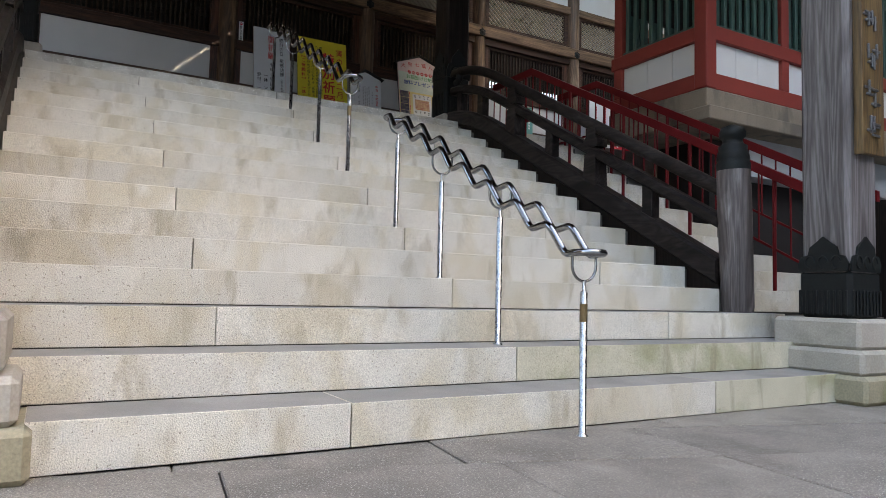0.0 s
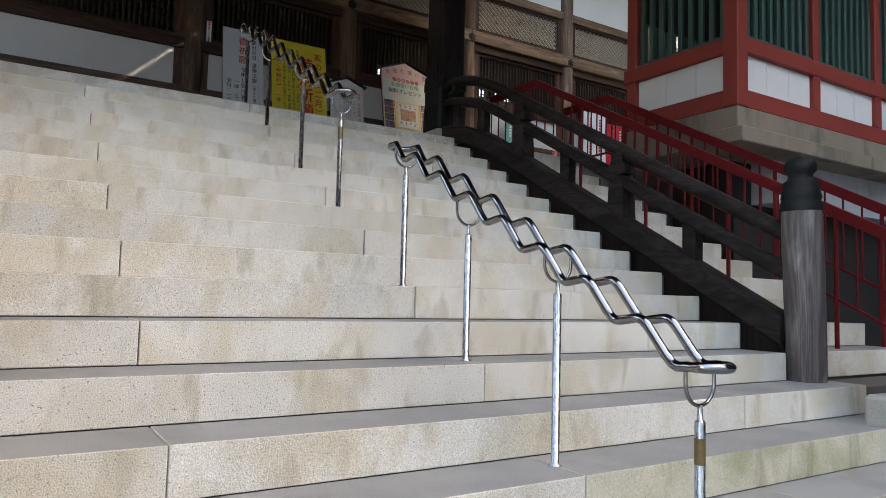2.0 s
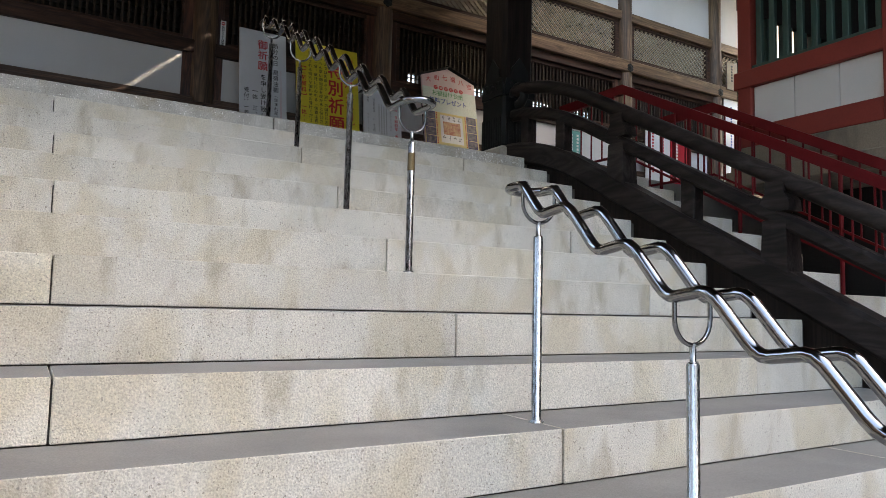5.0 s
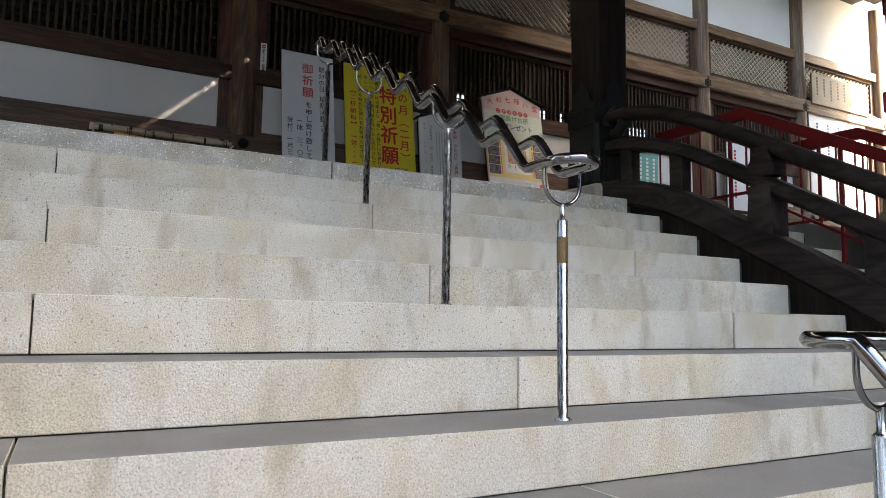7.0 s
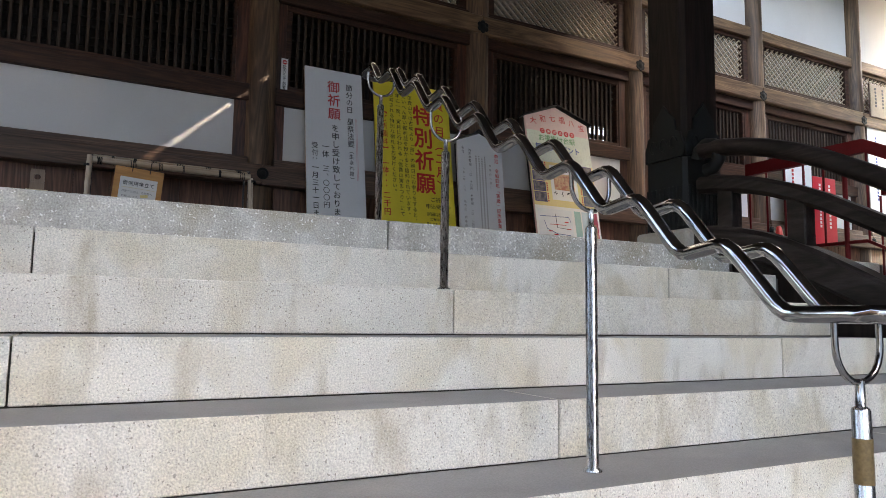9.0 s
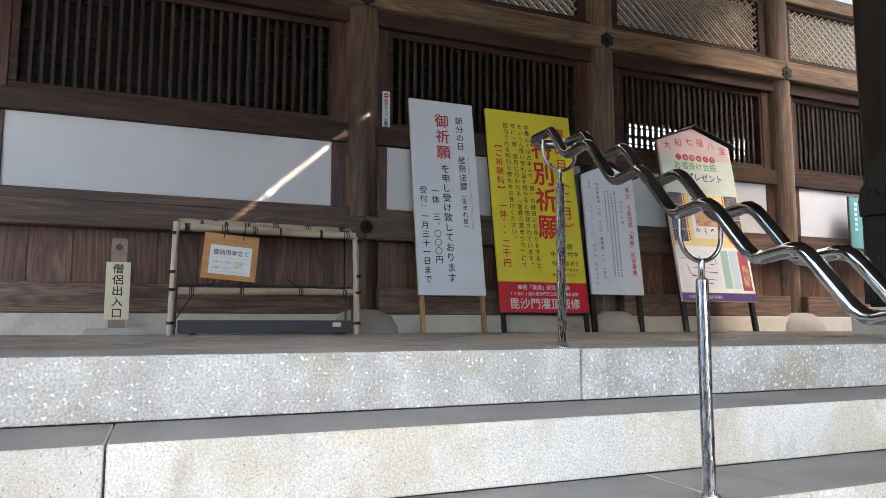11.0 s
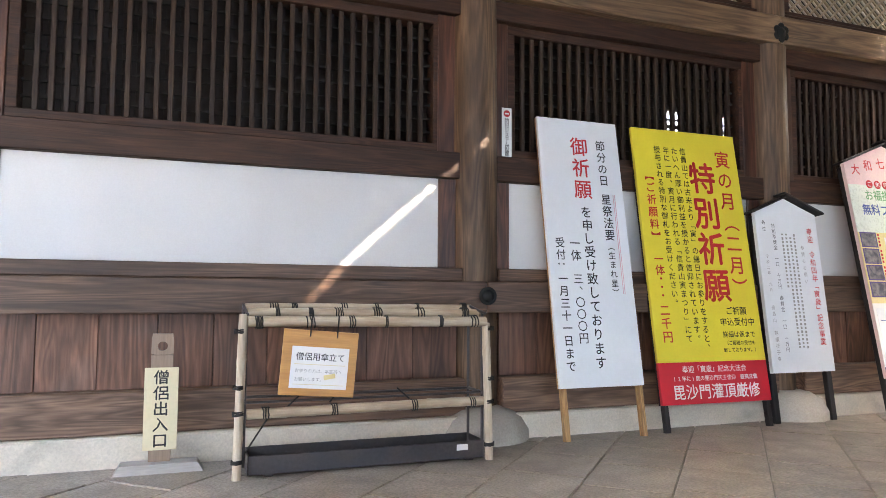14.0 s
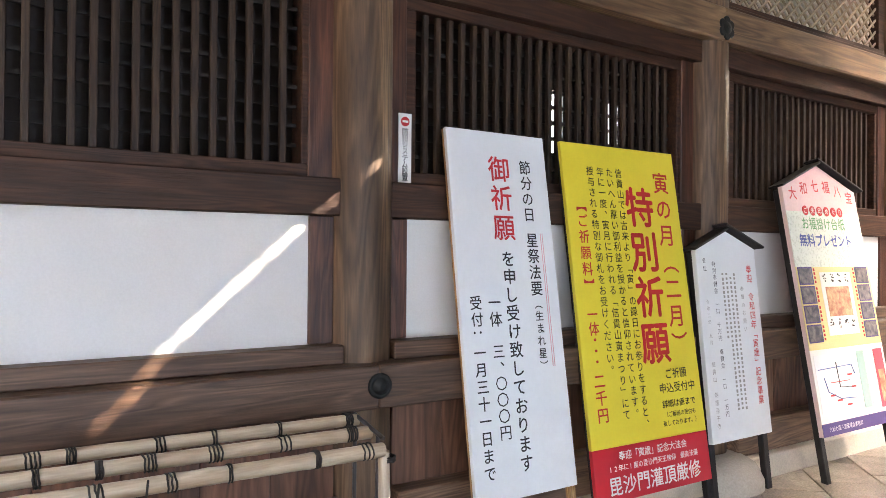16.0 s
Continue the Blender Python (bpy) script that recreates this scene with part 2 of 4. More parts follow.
ORANGE_BOARD = material("orange_cedar_board", (0.60, 0.30, 0.09), 0.5, second=(0.47, 0.20, 0.055), scale=3, stretch=(0.8, 9, 9), fine=16, mix=0.7, fine_amount=0.2)
BLACK_WOOD = material("black_stained_wood", (0.022, 0.02, 0.02), 0.5, scale=3, stretch=(8, 8, 0.6), fine=20, fine_amount=0.4, spec=0.25)
WHITE_BOARD = plain("white_sign_face", (0.74, 0.76, 0.77), 0.4, fine=0.04)
YELLOW_BOARD = plain("yellow_sign_face", (0.80, 0.65, 0.06), 0.35, fine=0.05)
RED_BAND = plain("red_sign_band", (0.62, 0.02, 0.035), 0.4, fine=0.05)
CREAM = plain("cream_label", (0.72, 0.62, 0.40), 0.45, fine=0.08)
PAPER = plain("white_paper", (0.80, 0.79, 0.76), 0.5, fine=0.04)
INK = plain("black_ink", (0.012, 0.012, 0.014), 0.5)
GREY_INK = plain("grey_ink", (0.30, 0.29, 0.27), 0.5)
RED_INK = plain("red_ink", (0.60, 0.025, 0.03), 0.45)
PINK_INK = plain("pink_ink", (0.72, 0.36, 0.38), 0.5)
BLUE_INK = plain("blue_ink", (0.05, 0.09, 0.30), 0.5)
GREEN_INK = plain("green_ink", (0.12, 0.35, 0.14), 0.5)
PURPLE = plain("purple_print", (0.09, 0.06, 0.20), 0.4)
PHOTO = material("dark_photo_print", (0.06, 0.06, 0.09), 0.4, second=(0.25, 0.22, 0.22), mix=1.0, scale=22, fine=80, fine_amount=0.4, bump=0.0)
PHOTO_WARM = material("warm_photo_print", (0.45, 0.16, 0.10), 0.4, second=(0.65, 0.45, 0.25), mix=1.0, scale=26, fine=80, fine_amount=0.3, bump=0.0)
PALE_YELLOW = plain("pale_yellow_print", (0.78, 0.66, 0.30), 0.4)
PALE_PINK = plain("pale_pink_print", (0.78, 0.58, 0.56), 0.4)
WOOD_PLAQUE = material("ochre_wood_plaque", (0.17, 0.105, 0.04), 0.5, second=(0.12, 0.07, 0.028), scale=2, stretch=(6, 6, 0.5), fine=16, **WOOD_ARGS)
SILVER = material("tarnished_silver_relief", (0.20, 0.20, 0.21), 0.35, 0.8, scale=20, fine=90, fine_amount=0.4)
ROOF_WOOD = material("roof_boards", (0.060, 0.042, 0.030), 0.7, scale=2, stretch=(5, 0.5, 5), fine=14, **WOOD_ARGS)
GROUND = material("pale_gravel_ground", (0.30, 0.28, 0.25), 0.95, second=(0.24, 0.22, 0.20), scale=1.2, fine=40, fine_amount=0.4)
CONE_RED = plain("red_plastic", (0.60, 0.03, 0.03), 0.4)
SILVER_TAPE = plain("reflective_band", (0.6, 0.6, 0.6), 0.35)


# ---- mesh helpers ----
class Build:
    """Collects vertices and faces of one part."""

    base = Matrix()

    def __init__(self, m=None):
        self.v, self.f, self.s, self.m = [], [], [], Build.base @ (m or Matrix())

    def add(self, verts, faces, smooth=False, m=None):
        n, m = len(self.v), (self.m @ m if m else self.m)
        self.v += [tuple(m @ Vector(p)) for p in verts]
        self.f += [tuple(i + n for i in f) for f in faces]
        self.s += [smooth] * len(faces)
        return self

    def box(self, x0, x1, y0, y1, z0, z1, c=0.0, m=None):
        lo, hi = (x0, y0, z0), (x1, y1, z1)
        if c <= 0:
            vs = [((x0, x1)[i & 1], (y0, y1)[i >> 1 & 1], (z0, z1)[i >> 2 & 1]) for i in range(8)]
            return self.add(vs, [(0, 2, 3, 1), (4, 5, 7, 6), (0, 1, 5, 4), (2, 6, 7, 3), (0, 4, 6, 2), (1, 3, 7, 5)], m=m)
        c = min(c, 0.45 * min(hi[a] - lo[a] for a in range(3)))
        vs, ids = [], {}
        for i in range(8):
            s = (i & 1, i >> 1 & 1, i >> 2 & 1)
            for a in range(3):
                ids[i, a] = len(vs)
                vs.append(tuple((hi if s[k] else lo)[k] + (0 if k == a else (-c if s[k] else c)) for k in range(3)))
        fs = []
        for a in range(3):
            b, d = (a + 1) % 3, (a + 2) % 3
            for side in (0, 1):
                q = [(side << a) | (p << b) | (r << d) for p, r in ((0, 0), (1, 0), (1, 1), (0, 1))]
                q = q if side else q[::-1]
                fs.append(tuple(ids[i, a] for i in q))
            for p in (0, 1):
                for r in (0, 1):
                    i, j = (p << b) | (r << d), (p << b) | (r << d) | (1 << a)
                    e = (ids[i, b], ids[j, b], ids[j, d], ids[i, d])
                    fs.append(e if p != r else e[::-1])
        for i in range(8):
            t = (ids[i, 0], ids[i, 1], ids[i, 2])
            fs.append(t if bin(i).count("1") % 2 else t[::-1])
        return self.add(vs, fs, m=m)

    def lathe(self, base, profile, n=20, m=None):
        """profile: rows of (radius, height) round an upright axis through base."""
        vs, fs = [], []
        for r, h in profile:
            vs += [(base[0] + r * math.cos(2 * math.pi * k / n), base[1] + r * math.sin(2 * math.pi * k / n), base[2] + h) for k in range(n)]
        for i in range(len(profile) - 1):
            fs += [(i * n + k, i * n + (k + 1) % n, (i + 1) * n + (k + 1) % n, (i + 1) * n + k) for k in range(n)]
        self.add(vs, fs, True, m)
        return self.add([vs[k] for k in range(n)] + [vs[-n + k] for k in range(n)], [tuple(range(n))[::-1], tuple(range(n, 2 * n))], False, m)

    def tube(self, pts, r, n=10, closed=False, m=None):
        pts = [Vector(p) for p in pts]
        k, vs, fs = len(pts), [], []
        up = None
        for i, p in enumerate(pts):
            a = pts[(i - 1) % k] if closed or i else p
            b = pts[(i + 1) % k] if closed or i < k - 1 else p
            d = (b - a).normalized()
            if up is None:
                up = d.orthogonal().normalized()
            up = (up - d * up.dot(d)).normalized()
            side = d.cross(up)
            rad = r[i] if isinstance(r, (list, tuple)) else r
            vs += [tuple(p + rad * (math.cos(2 * math.pi * j / n) * up + math.sin(2 * math.pi * j / n) * side)) for j in range(n)]
        for i in range(k if closed else k - 1):
            o, q = i * n, ((i + 1) % k) * n
            fs += [(o + j, o + (j + 1) % n, q + (j + 1) % n, q + j) for j in range(n)]
        self.add(vs, fs, True, m)
        if not closed:
            self.add(vs[:n] + vs[-n:], [tuple(range(n))[::-1], tuple(range(n, 2 * n))], False, m)
        return self

    def prism(self, outline, y0, y1, m=None):
        """An (x, z) outline, counter-clockwise seen from -y, pulled from y0 to y1."""
        n = len(outline)
        vs = [(x, y0, z) for x, z in outline] + [(x, y1, z) for x, z in outline]
        fs = [tuple(range(n)), tuple(range(n, 2 * n))[::-1]] + [((i + 1) % n, i, n + i, n + (i + 1) % n) for i in range(n)]
        return self.add(vs, fs, m=m)

    def mesh(self, name, mat, top=None):
        me = bpy.data.meshes.new(name)
        me.from_pydata(self.v, [], self.f)
        me.polygons.foreach_set("use_smooth", self.s)
        me.materials.append(mat)
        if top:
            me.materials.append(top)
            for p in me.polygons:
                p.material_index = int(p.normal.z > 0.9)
        me.update()
        return me


def part(name, b, mat, parent=None, label="", top=None):
    ob = new(name, b.mesh(name, mat, top))
    if parent:
        ob.parent = parent
    return tagged(ob, label)


def thing(name, at, label, category, group="", rot=(0, 0, 0), kind=""):
    ob = new(name)
    ob.empty_display_size = 0.1
    ob.matrix_basis = pose(*at, *rot)
    return tagged(ob, label, category, group, kind)


def structure(name, b, mat, label, category="", kind="structure"):
    return tagged(part(name, b, mat), label, category or name.split("_")[0], "", kind)


GLYPHS = {}


def glyph(ch):
    if ch not in GLYPHS:
        cu = bpy.data.curves.new("letter", "FONT")
        cu.body, cu.resolution_u = ch, 2
        ob = new("letter", cu)
        bpy.context.view_layer.update()
        me = bpy.data.meshes.new_from_object(ob.evaluated_get(bpy.context.evaluated_depsgraph_get()))
        GLYPHS[ch] = ([(v.co.x, v.co.y) for v in me.vertices], [tuple(p.vertices) for p in me.polygons])
        bpy.data.objects.remove(ob)
        bpy.data.meshes.remove(me)
        bpy.data.curves.remove(cu)
    return GLYPHS[ch]


TURNED = set("（）()「」【】ー…：︙")


def write(parent, text, u, v, size, mat, y=-0.003, down=True, pitch=None, bold=0.0, squeeze=1.0):
    """One line of letters on the face y of a board; u, v: middle of the first letter's top (down) or the left end (across)."""
    b = Build()
    step = pitch or size
    for i, ch in enumerate(text):
        if ch in " 　":
            continue
        vs, fs = glyph(ch)
        if not vs:
            continue
        wide = 1.0 if ord(ch) > 255 else 0.6
        turn = down and ch in TURNED
        cx, cy = (u, v - (i + 0.5) * step) if down else (u + (i + 0.5) * step, v)
        if down and ch in "、。":
            cx, cy = cx + 0.5 * size, cy + 0.5 * size
        pts = []
        for px, py in vs:
            a, c = (px - 0.5 * wide) * size * squeeze, (py - 0.36) * size
            if turn:
                a, c = c, -a
            pts.append((cx + a, y, cy + c))
        b.add(pts, fs)
        if bold:
            for da, dc in ((bold, 0), (-bold, 0), (0, bold), (0, -bold)):
                b.add([(p[0] + da * size, y + 0.0002 * (1 + abs(dc) / bold), p[2] + dc * size) for p in pts], fs)
    return tagged(part("lettering", b, mat, parent), kind="stuff")


# ---- ground, landing and stairs ----
R, T, Y1 = 0.194, 0.3644, 3.214
PZ = 16 * R
rng = random.Random(5)
LOW = -3 * R


def riser_y(k):
    return Y1 + T * (k - 1)


b = Build()
b.box(-300, 300, -300, 40, LOW - 0.5, LOW)
ground = structure("ground", b, GROUND, "pale trodden gravel forecourt below the stone steps", "ground")
b = Build()
b.box(-3.2, 9.5, 1.4, 3.3, LOW - 0.2, -0.03)
b.box(-3.2, 9.5, 1.4 - T, 1.41, LOW - 0.2, -R - 0.03)
b.box(-3.2, 9.5, 1.4 - 2 * T, 1.41 - T, LOW - 0.2, -2 * R - 0.03)
pavement = structure("pavement", b, JOINT, "granite paved landing at the foot of the stairs", "pavement")


def slab(name, x0, x1, y0, y1, z0, z1, mat, parent, gap=0.006, c=0.004):
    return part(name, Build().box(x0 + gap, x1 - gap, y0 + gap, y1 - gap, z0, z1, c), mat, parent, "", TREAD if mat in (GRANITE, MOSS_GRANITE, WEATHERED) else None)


def clip_poly(poly, a, bb, c):
    out = []
    for i, p in enumerate(poly):
        q = poly[(i + 1) % len(poly)]
        dp, dq = a * p[0] + bb * p[1] - c, a * q[0] + bb * q[1] - c
        if dp <= 0:
            out.append(p)
        if dp * dq < 0:
            s = dp / (dp - dq)
            out.append((p[0] + s * (q[0] - p[0]), p[1] + s * (q[1] - p[1])))
    return out


def flag(poly, z):
    """A paving slab with slightly rounded edges over an outline."""
    n = len(poly)
    mx, my = sum(p[0] for p in poly) / n, sum(p[1] for p in poly) / n
    inner = [(p[0] + (mx - p[0]) * 0.012, p[1] + (my - p[1]) * 0.012) for p in poly]
    vs = [(*p, z - 0.1) for p in poly] + [(*p, z - 0.005) for p in poly] + [(*p, z) for p in inner]
    fs = [tuple(range(2 * n, 3 * n))]
    for o in (0, n):
        fs += [(o + i, o + (i + 1) % n, o + n + (i + 1) % n, o + n + i) for i in range(n)]
    part("paving_slab", Build().add(vs, fs), PAVING, pavement)


# slabs run askew to the steps
ROW_JOINTS = [[-3.4, -1.6, 0.0, 1.18, 2.25, 3.36, 4.86, 6.2, 7.6, 9.8], [-3.4, -2.2, -0.6, 0.5, 1.70, 2.74, 3.72, 5.0, 6.5, 8.0, 9.8]]
for k in range(-5, 5):
    def row_y(x, up):
        return 2.67 - 0.302 * (x - 2.65) + 0.66 * (k + up)
    xs = [x + 0.45 * ((k + 6) // 2 - 3) for x in ROW_JOINTS[k % 2]]
    for x0, x1 in zip(xs, xs[1:]):
        g = 0.004
        quad = [(x0 + g, row_y(x0, 0) + g), (x1 - g, row_y(x1, 0) + g), (x1 + 0.085 - g, row_y(x1 + 0.085, 1) - g), (x0 + 0.085 + g, row_y(x0 + 0.085, 1) - g)]
        for a, bb, c in ((-1, 0, 3.2), (1, 0, 9.5), (0, -1, -1.405), (0, 1, 3.235)):
            quad = clip_poly(quad, a, bb, c) if len(quad) > 2 else quad
        if len(quad) > 2:
            flag(quad, rng.uniform(-0.004, 0.002))
for k in (1, 2):
    for x0, x1 in zip([-3.2, -0.5, 2.4, 5.2, 7.4], [-0.5, 2.4, 5.2, 7.4, 9.5]):
        slab("step_block", x0, x1, 1.4 - k * T, 1.4 - (k - 1) * T, -k * R - 0.19, -k * R, GRANITE, pavement)

XL, XR = 0.42, 5.66
b = Build()
for k in range(1, 17):
    y0 = riser_y(k) + 0.03
    b.box(-1.3, 7.5, y0, 8.9, (k - 1) * R - 0.02, k * R - 0.02)
stairs = structure("stairs", b, JOINT, "broad flight of sixteen pale granite steps with ochre stains", "stairs")
for k in range(1, 17):
    x_lo, x_hi = XL, XR
    if k == 1:
        joints, x_lo, x_hi = [1.918, 4.25], 0.70, 5.53
    elif k % 2:
        joints = [1.484, 4.64 + 0.004 * k]
    else:
        joints = [3.05 + 0.001 * k]
    if k in (2, 3):
        x_lo, x_hi = 0.2, 6.0
    xs = [x_lo] + joints + [x_hi]
    deep = 0.5 if k == 16 else T + 0.02
    for x0, x1 in zip(xs, xs[1:]):
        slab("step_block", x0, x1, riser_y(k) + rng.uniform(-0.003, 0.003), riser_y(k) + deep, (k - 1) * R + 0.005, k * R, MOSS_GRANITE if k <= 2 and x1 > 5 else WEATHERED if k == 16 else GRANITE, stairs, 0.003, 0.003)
    if k > 3:
        for x0, x1 in ((5.92, 7.45), (-1.27, 0.16)):
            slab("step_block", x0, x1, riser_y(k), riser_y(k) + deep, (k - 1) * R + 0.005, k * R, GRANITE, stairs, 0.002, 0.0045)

# ---- platform ----
b = Build()
b.box(-6, 16, 9.15, 12.6, 2.6, PZ - 0.012)
b.box(-6, -1.29, 8.68, 9.16, 0, PZ - 0.014)
b.box(7.47, 15, 8.68, 9.16, 0, PZ - 0.014)
floor = structure("floor", b, MORTAR, "grey slate floor laid diagonally with pale mortar joints", "floor")


def tile_at(cx, cy, w, h, ang, z, name, mat, parent, region):
    ca, sa = math.cos(ang), math.sin(ang)
    poly = [(cx + a * ca - d * sa, cy + a * sa + d * ca) for a, d in ((-w, -h), (w, -h), (w, h), (-w, h))]
    for a, bb, c in ((-1, 0, -region[0]), (1, 0, region[1]), (0, -1, -region[2]), (0, 1, region[3])):
        poly = clip_poly(poly, a, bb, c)
        if len(poly) < 3:
            return
    n = len(poly)
    mx, my = sum(p[0] for p in poly) / n, sum(p[1] for p in poly) / n
    inner = [(p[0] + (mx - p[0]) * 0.015, p[1] + (my - p[1]) * 0.015) for p in poly]
    vs = [(*p, z - 0.03) for p in poly] + [(*p, z - 0.004) for p in poly] + [(*p, z) for p in inner]
    fs = [tuple(range(2 * n, 3 * n))]
    for o in (0, n):
        fs += [(o + i, o + (i + 1) % n, o + n + (i + 1) % n, o + n + i) for i in range(n)]
    bb = Build()
    bb.add(vs, fs)
    part(name, bb, mat, parent)


S = 0.43
ang = radians(47)
for i in range(-14, 26):
    for j in range(-20, 14):
        u, w = (i + 0.5) * S, (j + (0.35 if i % 2 else 0.0) + 0.1 * math.sin(i * 2.1)) * S * 1.12
        cx, cy = 3.0 + u * math.sin(ang) + w * math.cos(ang), 9.6 - u * math.cos(ang) + w * math.sin(ang)
        if -1.6 < cx < 8.6 and 8.7 < cy < 12.7:
            tile_at(cx, cy, S * 0.56 - 0.004, S * 0.5 - 0.004, ang, PZ + rng.uniform(-0.003, 0.002), "floor_tile", SLATE, floor, (-1.5, 8.5, 9.185, 12.22))

# ---- hall wall ----
HALL = Matrix.Translation((0, 0.717, 0))
Build.base = HALL
PX = [-2.75, 0.215, 3.207, 5.778, 8.30, 10.83, 13.42, 16.0]
YW = 11.65
for i, (xa, xb) in enumerate(zip(PX, PX[1:])):
    wall = Build()
    wall.box(xa, xb, YW, YW + 0.14, 4.19, 4.78)
    w = structure("wall_bay_%d" % (i + 1), wall, PLASTER, "white plaster strip between dark cedar rails of the hall front", "wall")
    x0, x1 = xa + 0.15, xb - 0.15
    part("stone_sill", Build().box(xa, xb, 11.45, 11.80, PZ - 0.05, 3.262, 0.01), PALE_SILL, w, "pale stone ground sill")
    part("ground_rail", Build().box(x0 - 0.02, x1 + 0.02, 11.50, 11.78, 3.264, 3.490, 0.008), SILL_WOOD, w)
    part("board_backing", Build().box(x0, x1, 11.668, 11.70, 3.485, 3.915), SHADE_BOARD, w)
    n = max(6, round((x1 - x0) / 0.285))
    for j in range(n):
        bx0, bx1 = x0 + (x1 - x0) * j / n, x0 + (x1 - x0) * (j + 1) / n
        part("wall_board", Build().box(bx0 + 0.001, bx1 - 0.001, 11.61 + 0.003 * (j % 2), 11.66, 3.49, 3.905, 0.003), BOARD, w)
    part("lower_beam", Build().box(xa, xb, 11.455, 11.70, 3.905, 4.105, 0.008), LOWER_BEAM, w)
    part("sill_ledge", Build().box(x0 - 0.02, x1 + 0.02, 11.55, 11.78, 4.107, 4.192, 0.006), LOWER_BEAM, w)
    part("middle_rail", Build().box(x0 - 0.02, x1 + 0.02, 11.60, 11.80, 4.782, 4.955, 0.006), WOOD_X, w)
    for xs, xe in ((x0, x0 + 0.09), (x1 - 0.09, x1)):
        part("side_jamb", Build().box(xs - 0.03, xe, 11.635, 11.80, 4.194, 4.78, 0.004), WOOD_Z, w)
        part("side_jamb", Build().box(xs - 0.03, xe, 11.655, 11.80, 4.957, 6.03, 0.004), WOOD_Z, w)
    # barred window
    fr = Build()
    fx0, fx1, fz0, fz1 = x0 + 0.09, x1 - 0.09, 4.957, 5.89
    fr.box(fx0, fx1, 11.665, 11.80, fz0, fz0 + 0.06, 0.004).box(fx0, fx1, 11.665, 11.80, fz1 - 0.06, fz1, 0.004)
    fr.box(fx0, fx0 + 0.06, 11.667, 11.798, fz0 + 0.06, fz1 - 0.06, 0.004).box(fx1 - 0.06, fx1, 11.667, 11.798, fz0 + 0.06, fz1 - 0.06, 0.004)
    win = part("window_frame", fr, WOOD_X, w)
    gx0, gx1 = fx0 + 0.06, fx1 - 0.06
    n = round((gx1 - gx0) / 0.077)
    for j in range(1, n):
        x = gx0 + (gx1 - gx0) * j / n
        part("window_bar", Build().box(x - 0.0145, x + 0.0145, 11.695, 11.725, fz0 + 0.058, fz1 - 0.058, 0.003), SLAT, win)
    cross = Build()
    for j in range(1, 9):
        z = fz0 + 0.06 + (fz1 - fz0 - 0.12) * j / 9
        cross.box(gx0, gx1, 11.735, 11.752, z - 0.008, z + 0.008)
    for j in range(1, n):
        x = gx0 + (gx1 - gx0) * (j + 0.35) / n
        cross.box(x - 0.012, x + 0.012, 11.754, 11.77, fz0 + 0.06, fz1 - 0.06)
    part("inner_grille", cross, SHADE_BOARD, win)
    part("head_rail", Build().box(x0 - 0.02, x1 + 0.02, 11.60, 11.80, 5.892, 6.03, 0.005), WOOD_X, w)
    part("main_beam", Build().box(xa, xb, 11.515, 11.80, 6.032, 6.255, 0.012), BEAM, w)
    # diagonal lattice over the beam
    part("lattice_sill", Build().box(x0 - 0.02, x1 + 0.02, 11.62, 11.80, 6.257, 6.33, 0.006), WOOD_X, w)
    lf = Build()
    lz0, lz1 = 6.33, 7.05
    lf.box(x0 - 0.02, x1 + 0.02, 11.66, 11.78, lz0, lz0 + 0.05, 0.004).box(x0 - 0.02, x1 + 0.02, 11.66, 11.78, lz1 - 0.05, lz1, 0.004)
    lf.box(x0 - 0.02, x0 + 0.10, 11.662, 11.778, lz0 + 0.05, lz1 - 0.05, 0.004).box(x1 - 0.10, x1 + 0.02, 11.662, 11.778, lz0 + 0.05, lz1 - 0.05, 0.004)
    frame_ob = part("lattice_frame", lf, WOOD_X, w)
    lx0, lx1, a0, a1 = x0 + 0.10, x1 - 0.10, lz0 + 0.05, lz1 - 0.05
    for sgn, yy, half, gap, name, mat in ((1, 11.690, 0.008, 0.115, "lattice_strips", LATTICE), (-1, 11.704, 0.008, 0.115, "lattice_strips", LATTICE),
                                          (-1, 11.745, 0.0235 if i >= 2 else 0.016, 0.115, "lattice_planks", PALE_PLANK if i >= 1 else LATTICE)):
        lat = Build()
        slope = 0.86
        k0 = -int((a1 - a0) / slope / gap) - 2
        for j in range(k0, int((lx1 - lx0) / gap) + 2):
            xs = lx0 + (j + (0.5 if "planks" in name else 0)) * gap
            pa, pb = (xs, a0), (xs + (a1 - a0) / slope, a1)
            if pa[0] < lx0:
                pa = (lx0, a0 + (lx0 - xs) * slope)
            if pb[0] > lx1:
                pb = (lx1, a0 + (lx1 - xs) * slope)
            if pb[0] - pa[0] < 0.01:
                continue
            if sgn < 0:
                pa, pb = (lx0 + lx1 - pa[0], pa[1]), (lx0 + lx1 - pb[0], pb[1])
            d = Vector((pb[0] - pa[0], 0, pb[1] - pa[1]))
            m = Matrix.Translation((pa[0], yy, pa[1])) @ pose(0, 0, 0, 0, -math.degrees(math.atan2(d.z, d.x)), 0)
            lat.box(0, d.length, -0.006, 0.006, -half, half, 0, m)
        tagged(part(name, lat, mat, frame_ob), kind="stuff")
    # near-black sheet paints the shade between the planks
    part("lattice_backing", Build().box(lx0 - 0.02, lx1 + 0.02, 11.765, 11.79, a0 - 0.02, a1 + 0.02), SHADE_BOARD, w)
    part("upper_rail", Build().box(x0 - 0.02, x1 + 0.02, 11.60, 11.80, 7.052, 7.22, 0.006), BEAM, w)
